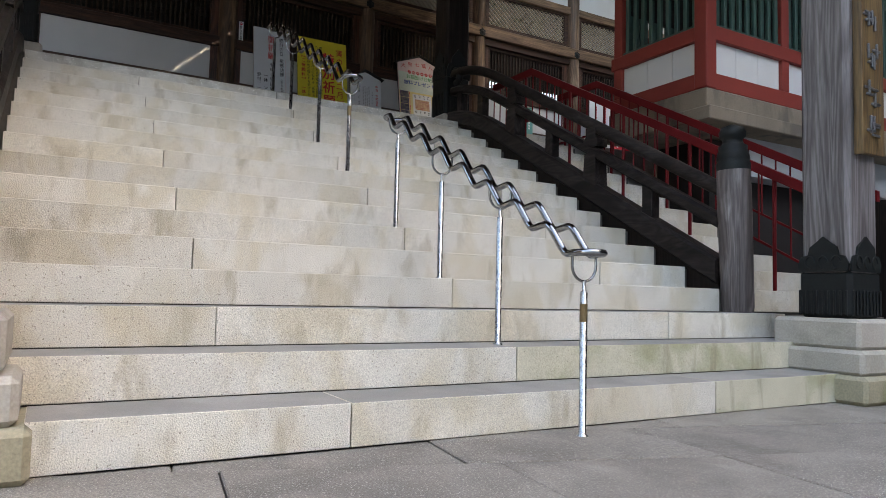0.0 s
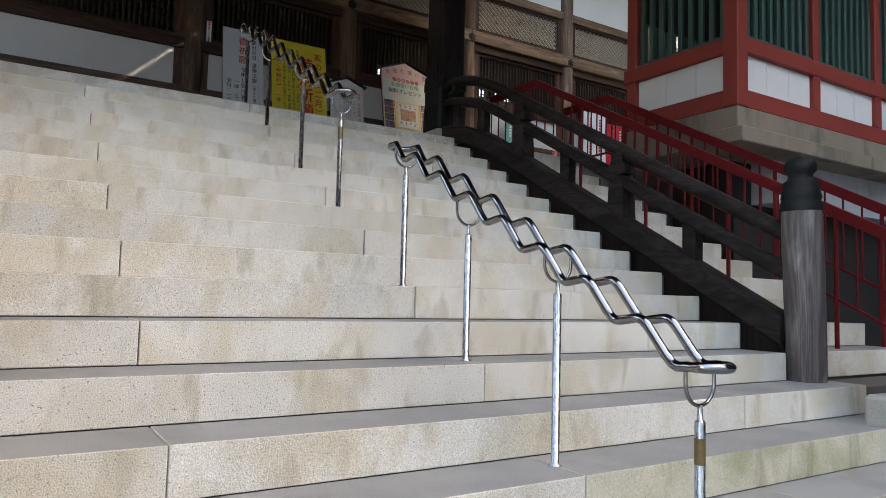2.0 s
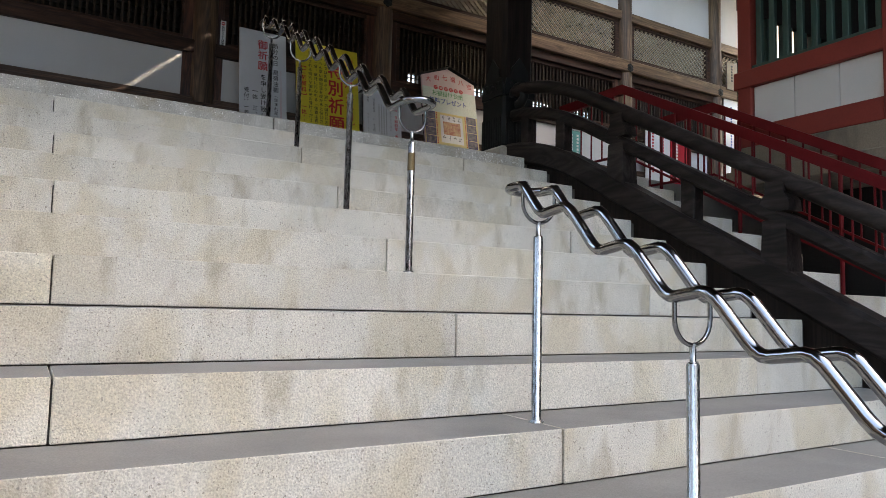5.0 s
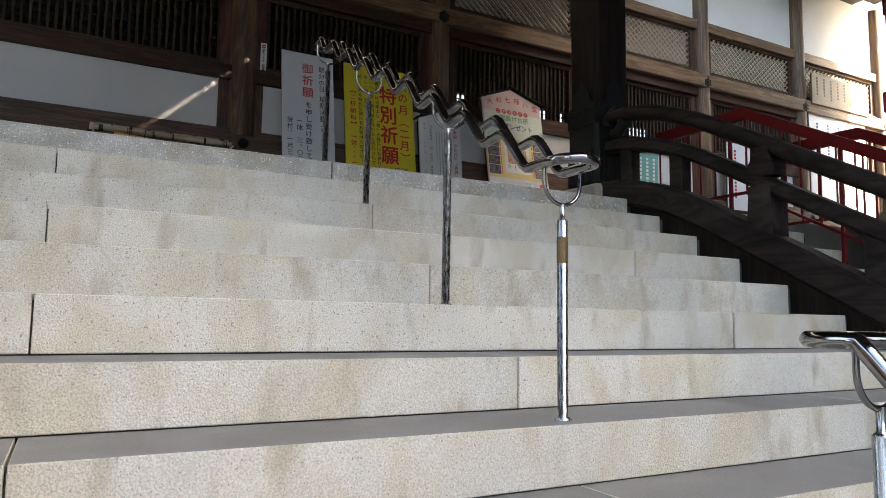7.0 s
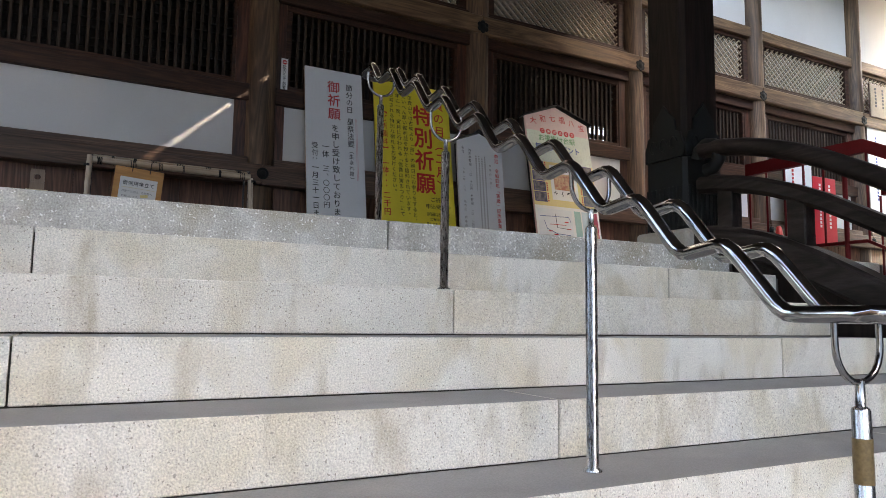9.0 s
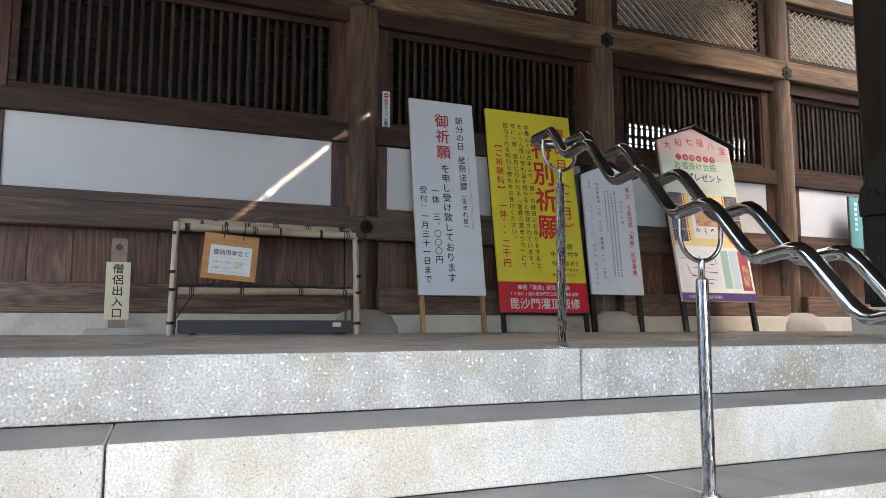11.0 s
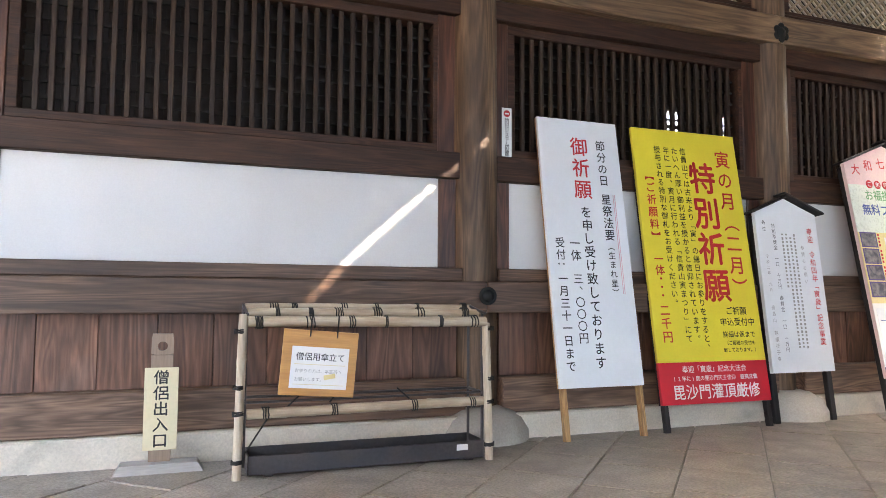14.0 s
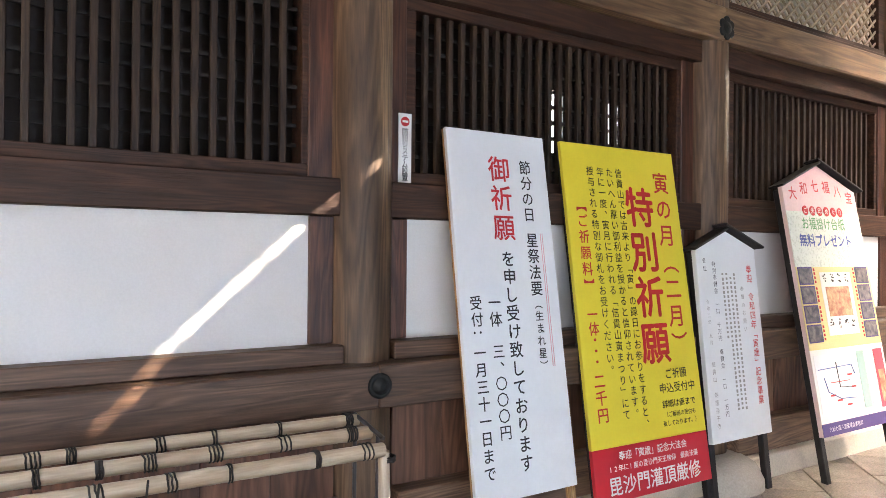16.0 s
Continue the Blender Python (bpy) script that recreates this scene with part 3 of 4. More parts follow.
    part("upper_plaster", Build().box(xa, xb, 11.68, 11.79, 7.222, 8.6), PLASTER, w, "white plaster above the lattice")
for i, x in enumerate(PX):
    p = Build().lathe((x, 11.69, 0), [(0.160, 3.30), (0.160, 4.6), (0.157, 5.9), (0.154, 8.6)], 28)
    pil = structure("pillar_%d" % (i + 1), p, PILLAR, "round golden-brown timber pillar of the hall front", "pillar")
    part("base_stone", Build().lathe((x, 11.62, PZ), [(0.34, -0.02), (0.335, 0.06), (0.29, 0.14), (0.2, 0.19), (0.15, 0.2)], 28), PLINTH, pil, "rounded foundation stone")
    boss = Build()
    for a in range(6):
        an = math.pi / 3 * a
        boss.lathe((0, 0, 0), [(0.034, 0), (0.034, 0.004), (0.026, 0.009)], 10, pose(x + 0.048 * math.sin(an), 11.514, 6.112 + 0.048 * math.cos(an), 90))
    boss.lathe((0, 0, 0), [(0.05, 0), (0.05, 0.006), (0.03, 0.013), (0.012, 0.02)], 14, pose(x, 11.514, 6.112, 90))
    part("nail_cover", boss, BRONZE, pil, "six-lobed green bronze nail cover")
    ros = Build()
    ros.lathe((0, 0, 0), [(0.058, 0), (0.058, 0.012), (0.046, 0.018), (0.042, 0.012), (0.036, 0.014), (0.03, 0.03), (0.012, 0.037)], 24, pose(x, 11.454, 4.012, 90))
    part("round_nail_cover", ros, BRONZE, pil, "round black bronze nail cover")
# inner hall behind the bars, its gloom put into near-black colour
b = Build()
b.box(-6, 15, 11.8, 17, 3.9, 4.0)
inner_floor = structure("floor_inner", b, SHADE_BOARD, "board floor inside the hall, its shade painted near-black", "floor")
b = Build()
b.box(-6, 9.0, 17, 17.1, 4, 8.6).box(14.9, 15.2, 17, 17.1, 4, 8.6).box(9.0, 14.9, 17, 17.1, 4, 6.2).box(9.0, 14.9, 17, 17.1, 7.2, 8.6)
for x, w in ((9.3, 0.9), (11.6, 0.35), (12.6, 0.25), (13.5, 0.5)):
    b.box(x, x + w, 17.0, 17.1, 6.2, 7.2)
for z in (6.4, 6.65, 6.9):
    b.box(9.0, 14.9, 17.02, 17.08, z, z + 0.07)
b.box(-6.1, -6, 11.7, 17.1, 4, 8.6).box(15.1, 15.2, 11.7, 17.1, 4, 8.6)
structure("wall_inner", b, SHADE_BOARD, "back wall of the hall painted near-black for shade, with a long bright opening", "wall")
b = Build()
b.box(-6.2, 15.3, 11.4, 17.4, 8.6, 8.7)
structure("ceiling_hall", b, ROOF_WOOD, "dark boarded ceiling over the hall", "ceiling")

Build.base = Matrix()
# porch roof over stairs and platform, main eaves to the side, both out of view
b = Build()
slit = random.Random(11)
# invented slits, sized to throw the sun streaks on wall and floor
sun_slits = []
for j in range(14):
    w = slit.uniform(0.0152, 0.0172)
    x = 6.551 + slit.uniform(-0.006, 0.006)
    sun_slits.append((x - w, x + w, 8.42 + 0.078 * j, 8.42 + 0.078 * (j + 1) - slit.uniform(0.0, 0.022)))
for j in range(29):
    for step in range(3):
        if (j + 2 * step) % 7 != 3:
            y = 6.58 - 0.0405 * j + 0.075 * step
            sun_slits.append((7.35 + 0.034 * j, 7.35 + 0.034 * (j + 1), y, y + slit.uniform(0.031, 0.038)))
xs = sorted({-3.4, 8.6} | {g[0] for g in sun_slits} | {g[1] for g in sun_slits})
for xa, xb in zip(xs, xs[1:]):
    y_last = 3.1
    for g in sorted(sun_slits, key=lambda g: g[2]):
        if g[0] - 0.001 < (xa + xb) / 2 < g[1] + 0.001:
            b.box(xa, xb, y_last, g[2], 8.0, 8.025)
            y_last = g[3]
    b.box(xa, xb, y_last, 12.3, 8.0, 8.025)
# edge boards added below the roof to cut skylight on hall and platform
b.box(-3.4, 8.6, 3.1, 3.25, 6.5, 8.0).box(8.45, 8.6, 3.25, 10.5, 6.7, 8.0).box(-3.4, -3.25, 3.25, 12.3, 7.4, 8.0)
porch = structure("ceiling_porch", b, ROOF_WOOD, "unseen dark porch roof with slits and edge boards that shape the light", "ceiling")


# eaves slab added out of view as a sun screen for the right bays
b = Build()
b.box(8.7, 16, 10.4, 12.35, 8.75, 8.9)
structure("ceiling_eaves", b, ROOF_WOOD, "unseen boarded eaves added to keep sun off the right bays", "ceiling")
# added out of view: keeps direct sun off stairs, platform and right bays
b = Build()
b.box(15.2, 15.5, -15.0, -1.0, LOW, 22).box(15.2, 15.5, -1.0, 11.6, LOW, 14.3)
structure("wall_side", b, DARK_WOOD, "unseen plain dark wall added to block light", "wall")


# added out of view: cuts western light on hall and side building
structure("wall_west", Build().box(-9.3, -9.0, 1.0, 12.0, LOW, 9.5), DARK_WOOD, "unseen plain dark wall added to block light", "wall")
# invented wall behind the camera: hides low sky, gives the steel something pale to mirror
structure("wall_south", Build().box(-40, 30, -15.4, -15.0, LOW, 14), GREY_WALL, "unseen pale grey wall added to block low sky and brighten reflections", "wall")


def porch_column(cx, cy, z0, half, label, mat, metal_h, stone, top):
    col = thing("porch_column", (cx, cy, z0), label, "column", "porch columns")
    h = stone[-1][1]
    part("shaft", Build().box(-half, half, -half, half, h, top - z0, 0.035), mat, col)
    for w, z1, zz in stone:
        st = Build().box(-w, w, -w, w, zz, z1, 0.025)
        lowest = zz == 0 and len(stone) > 1
        part("base_stone", st, MOSSY if lowest else PLINTH, col, "yellow-green mossy bottom stone" if lowest else "pale stone base")
    sh = Build()
    e = half + 0.012
    sh.box(-e, e, -e, e, h + 0.002, h + metal_h * 0.62, 0.03)
    for side in range(4):
        m = pose(0, 0, 0, 0, 0, 90 * side)
        out = [(-e * 0.95, h + metal_h * 0.6)]
        out += [(e * 0.95 * a, h + metal_h * (0.6 + hh)) for a, hh in ((0.95, 0.0), (1.0, 0.1), (0.85, 0.2), (0.62, 0.22), (0.55, 0.32), (0.3, 0.38), (0, 0.46), (-0.3, 0.38), (-0.55, 0.32), (-0.62, 0.22), (-0.85, 0.2), (-1.0, 0.1))]
        sh.prism(out, -e - 0.006, -e + 0.01, m)
        for j in range(9):
            u = -e * 0.85 + e * 1.7 * j / 8
            sh.box(u - 0.009, u + 0.009, -e - 0.012, -e, h + 0.02, h + metal_h * 0.36, 0.004, m)
        for cxx in (-0.5, 0, 0.5):
            sh.tube([(cxx * e + 0.035 * math.cos(q * 0.6), -e - 0.008, h + metal_h * 0.72 + 0.045 * math.sin(q * 0.6)) for q in range(9)], 0.007, 6, m=m)
    part("bronze_shoe", sh, BRONZE, col, "lobed green-black bronze shoe with relief scrolls")
    return col


STEP_STONE = [(0.42, 0.19, 0.0), (0.375, 0.36, 0.188), (0.325, 0.57, 0.358)]
front = porch_column(5.87, 3.42, 0.0, 0.185, "tall weathered grey timber porch column on stepped stone base", GREY_WOOD, 0.56, STEP_STONE, 8.0)
copy_thing(front, pose(0.31, 3.52, 0.0))
back = porch_column(5.86, 9.26, PZ, 0.195, "dark brown square timber porch column with bronze shoe", DARK_WOOD, 0.95, [(0.27, 0.19, 0.0)], 6.9)
copy_thing(back, pose(0.30, 9.26, PZ))

plaque = thing("hanging_plaque", (5.90, 3.215, 1.76), "tall ochre wooden plaque with silver relief characters on column", "plaque")
part("board", Build().box(-0.13, 0.16, -0.035, 0.015, 0, 2.2, 0.006), WOOD_PLAQUE, plaque)
part("edge_strip", Build().box(-0.15, -0.132, -0.05, 0.015, -0.01, 2.2, 0.004), WOOD_PLAQUE, plaque)
for k in range(6):
    bb = Build()
    rr = random.Random(k)
    for _ in range(7):
        a, z = rr.uniform(-0.06, 0.06), 0.17 + k * 0.27 + rr.uniform(-0.07, 0.07)
        if rr.random() < 0.5:
            bb.box(a - 0.05, a + 0.05, -0.05, -0.034, z - 0.009, z + 0.009, 0.004)
        else:
            bb.box(a - 0.009, a + 0.009, -0.052, -0.034, z - 0.055, z + 0.055, 0.004)
    tagged(part("relief_character", bb, SILVER, plaque, "tarnished silver relief character"), kind="stuff")

# ---- timber balustrades ----
def balustrade(xc, label):
    bal = thing("balustrade", (xc, 4.25, 3 * R), label, "balustrade", "stair balustrades")
    o = Vector((xc, 4.25, 3 * R))

    def loc(y, z, x=0.0):
        return (x, y - o.y, z - o.z)
    turn = pose(0.05, 0, 0, 0, -2.4, 0)
    part("newel_post", Build(turn).lathe((0, 0, 0), [(0.125, 0), (0.132, 0.05), (0.135, 0.5), (0.138, 0.9), (0.136, 1.2), (0.12, 1.28)], 28), NEWEL_WOOD, bal, "weathered round newel with flaking surface")
    part("newel_cap", Build(turn).lathe((0, 0, 1.225), [(0.135, -0.04), (0.14, 0.03), (0.128, 0.05), (0.135, 0.07), (0.125, 0.13), (0.115, 0.15), (0.12, 0.18), (0.088, 0.20), (0.08, 0.235), (0.105, 0.26), (0.11, 0.30), (0.09, 0.34), (0.03, 0.365)], 28), BRONZE, bal, "dark bronze giboshi cap")
    slope = (3.87 - 1.66) / (8.45 - 4.42)

    def rail(z_low, y0, y1, w, h, name, lift=True, rnd=False):
        pts = []
        for i in range(25):
            y = y0 + (y1 - y0) * i / 24
            z = z_low + slope * (min(y, 8.3) - 4.42)
            if y > 7.9:
                z = z_low + slope * (7.9 - 4.42) + slope * (y - 7.9) * (1 - (y - 7.9) / (2 * (y1 - 7.9) + 0.25))
            pts.append((y, z))
        bb = Build()
        if rnd:
            bb.tube([loc(y, z) for y, z in pts], h, 14)
        else:
            vs, fs = [], []
            c = 0.03
            prof = [(-w, -h + c), (-w + c, -h), (w - c, -h), (w, -h + c), (w, h - c), (w - c, h), (-w + c, h), (-w, h - c)]
            for y, z in pts:
                vs += [loc(y, z + d, a) for a, d in prof]
            n = len(prof)
            for i in range(len(pts) - 1):
                fs += [(i * n + j, (i + 1) * n + j, (i + 1) * n + (j + 1) % n, i * n + (j + 1) % n) for j in range(n)]
            fs += [tuple(range(n))[::-1], tuple(range((len(pts) - 1) * n, len(pts) * n))]
            bb.add(vs, fs)
        part(name, bb, RAIL_WOOD, bal)
    rail(1.66, 4.36, 8.98, 0.06, 0.064, "top_rail", rnd=True)
    rail(1.385, 4.36, 8.98, 0.075, 0.062, "middle_rail")
    rail(0.955, 4.36, 9.02, 0.10, 0.115, "bottom_string")

    def line(z_low, y):
        z = z_low + slope * (y - 4.42)
        if y > 7.9:
            z = z_low + slope * (7.9 - 4.42) + slope * (y - 7.9) * (1 - (y - 7.9) / (2 * (8.98 - 7.9) + 0.25))
        return z
    for y in (5.97, 7.44):
        za, zb, zc = line(0.955, y) + 0.05, line(1.385, y), line(1.66, y) - 0.03
        bb = Build()
        vs = [loc(y + s * d, z, a * t) for z, d, t in ((za, 0.10, 0.085), (zb - 0.02, 0.085, 0.075)) for s, a in ((-1, -1), (1, -1), (1, 1), (-1, 1))]
        bb.add(vs, [(3, 2, 1, 0), (4, 5, 6, 7)] + [(i, (i + 1) % 4, 4 + (i + 1) % 4, 4 + i) for i in range(4)])
        part("post", bb, RAIL_WOOD, bal)
        bb = Build()
        bb.prism([(-0.11, zb + 0.04 - o.z), (0.11, zb + 0.04 - o.z), (0.105, zb + 0.11 - o.z), (0.07, zb + 0.16 - o.z), (0.065, zc - o.z), (-0.065, zc - o.z), (-0.07, zb + 0.16 - o.z), (-0.105, zb + 0.11 - o.z)],
                 -0.07, 0.07, Matrix.Translation((0, y - o.y, 0)) @ pose(0, 0, 0, 0, 0, 90))
        part("rail_block", bb, RAIL_WOOD, bal)
    for y in (5.18, 6.70, 8.2, 8.75):
        za, zb = line(0.955, y) + 0.05, line(1.385, y)
        part("short_post", Build().box(-0.055, 0.055, y - o.y - 0.065, y - o.y + 0.065, za - o.z, zb - o.z, 0.008), RAIL_WOOD, bal)
    part("top_scroll", Build().tube([loc(8.93 + 0.1 * math.cos(a * 0.7), line(1.66, 8.93) - 0.06 + 0.1 * math.sin(a * 0.7)) for a in range(8)], 0.05, 12), BRONZE, bal, "dark bronze scroll end")
    s0 = R / T
    line_z = lambda y: 3 * R + s0 * (y - riser_y(4)) + 0.16
    bb = Build(pose(0, 0, 0, 0, 0, 90))
    ya, yb = 4.36, 8.7
    bb.prism([(ya - o.y, line_z(ya) - 0.34 - o.z), (yb - o.y, line_z(yb) - 0.34 - o.z), (yb - o.y, line_z(yb) + 0.1 - o.z), (ya - o.y, line_z(ya) + 0.1 - o.z)], -0.05, 0.05)
    part("skirting_board", bb, DARK_WOOD, bal, "dark board under the sloping string")
    return bal


balustrade(5.76, "dark weathered timber stair balustrade with bronze-capped newel")
balustrade(0.30, "dark weathered timber stair balustrade beside granite steps")

# ---- red metal railings beyond the balustrade ----
def red_railing(x, y_top, z_top, y_low, y_end, label):
    rl = thing("red_railing", (x, y_low, 0.0), label, "railing", "red stair railings")
    s = R / T
    z_low = z_top - s * (y_top - y_low)

    def bar(name, pts, w, h):
        bb = Build()
        vs, fs = [], []
        for y, z in pts:
            vs += [(-w, y - y_low, z - h), (w, y - y_low, z - h), (w, y - y_low, z + h), (-w, y - y_low, z + h)]
        for i in range(len(pts) - 1):
            fs += [(i * 4 + j, (i + 1) * 4 + j, (i + 1) * 4 + (j + 1) % 4, i * 4 + (j + 1) % 4) for j in range(4)]
        fs += [(3, 2, 1, 0), tuple(range(len(pts) * 4 - 4, len(pts) * 4))]
        part(name, bb.add(vs, fs), DARK_RED, rl)
    bar("handrail", [(y_low, z_low), (y_top, z_top), (y_end, z_top)], 0.026, 0.05)
    bar("lower_rail", [(y_low, z_low - 0.70), (y_top, z_top - 0.70), (y_end, z_top - 0.70)], 0.012, 0.012)
    n = int((y_end - y_low) / 0.165)
    for i in range(n + 1):
        y = y_low + 0.05 + 0.165 * i
        z = z_low + s * (min(y, y_top) - y_low)
        big = i % 6 == 3
        k = max(3, min(16, math.floor((y - Y1) / T) + 1))
        zb = k * R if big else z - 0.70
        r = 0.019 if big else 0.009
        part("post" if big else "baluster", Build().tube([(0, y - y_low, zb), (0, y - y_low, z - 0.05)], r, 8), DARK_RED, rl)
    return rl


red_railing(6.66, 8.30, 3.90, 3.95, 9.3, "dark red steel stair railing with thin balusters")
red_railing(7.40, 7.75, 3.70, 3.95, 8.6, "dark red steel stair railing beside the red building")

# ---- red and white side building ----
hut = thing("side_building", (7.53, 5.99, -0.02), "vermilion timber building with white panels, green bars, concrete base", "building")
W0, D0 = 4.6, 1.62
b = Build()
b.box(1.13, W0, 0.30, D0 - 0.1, 2.35, 2.86)
# solid near-black block stands in for the shade below the floor
part("undercroft", Build().box(0.78, W0, 0.6, D0 - 0.12, LOW, 2.85), SHADE_BOARD, hut, "near-black block painted as the shade under the building")
part("lower_wall", b, GREY_WALL, hut, "pale grey stained rendered lower wall")
b = Build()
b.box(-0.01, W0, -0.01, D0 + 0.05, 3.02, 3.268, 0.012).box(-0.06, W0, -0.10, D0 + 0.08, 2.86, 3.03, 0.012)
part("concrete_base", b, CONCRETE, hut, "concrete sill with dark water stains")
for side, length in (("s", W0), ("w", D0)):
    m = Matrix() if side == "s" else Matrix(((0, 1, 0, 0), (1, 0, 0, 0), (0, 0, 1, 0), (0, 0, 0, 1)))
    part("bottom_beam", Build(m).box(0.02, length, 0.0, 0.16, 3.27, 3.47, 0.006), RED, hut)
    part("middle_beam", Build(m).box(0.02, length, -0.015, 0.16, 3.88, 4.06, 0.008), RED, hut)
    part("top_beam", Build(m).box(0.02, length, -0.015, 0.16, 6.3, 6.55, 0.008), RED, hut)
    span = 1.29
    x = 0.18 if side == "s" else 0.14
    while x < length - 0.3:
        for j in range(3):
            pan = Build(m).box(x + span * j / 3 + 0.003, x + span * (j + 1) / 3 - 0.003, 0.05, 0.10, 3.472, 3.88, 0.003)
            part("white_panel", pan, PLASTER, hut)
        fr = Build(m).box(x, x + span, 0.02, 0.14, 4.062, 4.10, 0.004)
        win = part("window_sill", fr, GREEN_SLAT, hut)
        n = 9
        for j in range(n):
            xx = x + span * (j + 0.5) / n
            part("window_bar", Build(m).box(xx - 0.03, xx + 0.03, 0.03, 0.08, 4.10, 6.3, 0.006), GREEN_SLAT, win)
        x += span
        part("post", Build(m).box(x, x + 0.15, 0.0, 0.15, 3.472, 6.3, 0.008), RED, hut)
        x += 0.15
part("corner_post", Build().box(-0.02, 0.17, -0.02, 0.17, 3.271, 6.6, 0.012), RED, hut)
part("upper_floor", Build().box(0.1, W0, 0.1, D0, 3.35, 3.43), SHADE_BOARD, hut)
# unseen roof, its overhang sized to shade the front and west faces
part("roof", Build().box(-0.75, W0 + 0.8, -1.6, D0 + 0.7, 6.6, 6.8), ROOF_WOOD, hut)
part("back_wall", Build().box(0.05, W0, D0 - 0.06, D0, 3.44, 4.2).box(0.05, W0, D0 - 0.06, D0, 4.75, 6.6), SHADE_BOARD, hut)
for j in range(16):
    x = 0.2 + j * 0.28
    part("back_bar", Build().box(x, x + 0.16, D0 - 0.06, D0, 4.2, 4.75), GREEN_SLAT, hut)

# ---- polished steel wave handrails ----
HX = 3.048


def wave_z(y, line):
    """Height of the tube: a line (slope, height at y = 0, a trough's y, where the level ends begin) with soft zigzag waves."""
    slope, rise, trough, first, last = line
    y = max(first, min(last, y))
    u = (y - trough) / 0.2858 * 2 * math.pi
    return rise + slope * y - 0.036 * (math.cos(u) + 0.06 * math.cos(3 * u))


def steel_rail(y0, y1, line, posts, label):
    rl = thing("wave_handrail", (HX, posts[0][0], posts[0][1]), label, "handrail", "steel wave handrails")
    oy, oz = posts[0]
    n = int((y1 - y0) / 0.022)
    left = [(-0.076, y0 + (y1 - y0) * i / n) for i in range(n + 1)]
    path = [(x, y - oy, wave_z(y, line) - oz) for x, y in left]
    for a in range(1, 10):
        an = math.pi * a / 10
        path.append((-0.076 * math.cos(an), y1 + 0.075 * math.sin(an) - oy, wave_z(y1, line) - oz))
    path += [(0.076, y - oy, wave_z(y, line) - oz) for x, y in left[::-1]]
    for a in range(1, 10):
        an = math.pi * a / 10
        path.append((0.076 * math.cos(an), y0 - 0.075 * math.sin(an) - oy, wave_z(y0, line) - oz))
    part("wave_tube", Build().tube(path, 0.0185, 14, True), CHROME, rl, "closed loop of wavy polished steel tube")
    for i, (y, zb) in enumerate(posts):
        zr = wave_z(y, line) - 0.012
        bb = Build()
        pts = [(-0.076, 0, zr)] + [(-0.076 * math.cos(a), 0, zr - 0.05 - 0.075 * math.sin(a)) for a in [math.pi * q / 12 for q in range(13)]] + [(0.076, 0, zr)]
        bb.tube([(x, y - oy, z - oz) for x, _, z in pts], 0.007, 8)
        saddle = part("u_bracket", bb, CHROME, rl)
        z_u = zr - 0.125
        post = Build().lathe((0, y - oy, 0), [(0.030, zb - oz), (0.030, zb - oz + 0.006), (0.0185, zb - oz + 0.012), (0.0185, z_u - 0.055 - oz), (0.015, z_u - 0.05 - oz), (0.0095, z_u - 0.047 - oz), (0.0095, z_u - oz + 0.004)], 16)
        post = part("post", post, POST_STEEL, rl)
        if i == 0:
            part("label_sleeve", Build().lathe((0, y - oy, 0), [(0.0195, z_u - 0.20 - oz), (0.0195, z_u - 0.11 - oz)], 16), BRASS, post, "worn brown label sleeve")
    return rl


steel_rail(2.995, 5.245, (0.5177, -0.662, 3.075, 3.02, 5.180), [(3.025, 0.0), (3.769, 2 * R), (4.479, 4 * R), (5.185, 6 * R)], "polished steel wave-shaped double handrail on slim posts")
steel_rail(6.165, 8.83, (0.5324, -0.720, 6.612, 6.30, 8.715), [(6.218, 9 * R), (7.045, 11 * R), (8.022, 14 * R), (8.785, 16 * R)], "polished steel wave-shaped double handrail reaching the platform")


# ---- leaning signs ----
def lean(x0, x1, y_low, z_low, y_high, z_high):
    return math.degrees(math.atan2(y_high - y_low, z_high - z_low)), math.hypot(y_high - y_low, z_high - z_low)


def sign_thing(name, x, y_foot, tilt, label, yaw=0.0):
    return thing(name, (x, y_foot, PZ), label, "sign", "notice boards by the wall", (-tilt, 0, yaw))


# white notice
wb = sign_thing("notice_board", 3.952, 11.955, 9.3, "tall white notice board with red and black lettering, leaning")
W, H, Z0 = 0.634, 1.845, 0.330
part("panel", Build().box(-W / 2, W / 2, 0, 0.025, Z0, Z0 + H, 0.002), WHITE_BOARD, wb)
part("rear_frame", Build().box(-W / 2 + 0.002, W / 2 - 0.002, 0.0252, 0.045, Z0, Z0 + H, 0.002), PINE, wb)
for x in (-W / 2 + 0.03, W / 2 - 0.03):
    part("leg", Build().box(x - 0.018, x + 0.018, 0.003, 0.045, 0.004, Z0 - 0.001, 0.003), PINE, wb, "fresh pine leg")


def at(u, v):
    return -W / 2 + u * W, Z0 + H * (1 - v)


write(wb, "御祈願", *at(0.49, 0.067), 0.142, RED_INK, pitch=0.155, bold=0.012)
write(wb, "を申し受け致しております", *at(0.50, 0.34), 0.086, INK, pitch=0.0925, bold=0.012)
write(wb, "節分の日", *at(0.765, 0.075), 0.080, INK, pitch=0.085, bold=0.01)
write(wb, "星祭法要", *at(0.77, 0.288), 0.082, INK, pitch=0.085, bold=0.01)
write(wb, "（生まれ星）", *at(0.77, 0.475), 0.056, INK, pitch=0.064, bold=0.01)
write(wb, "一体", *at(0.325, 0.462), 0.080, INK, pitch=0.084, bold=0.01)
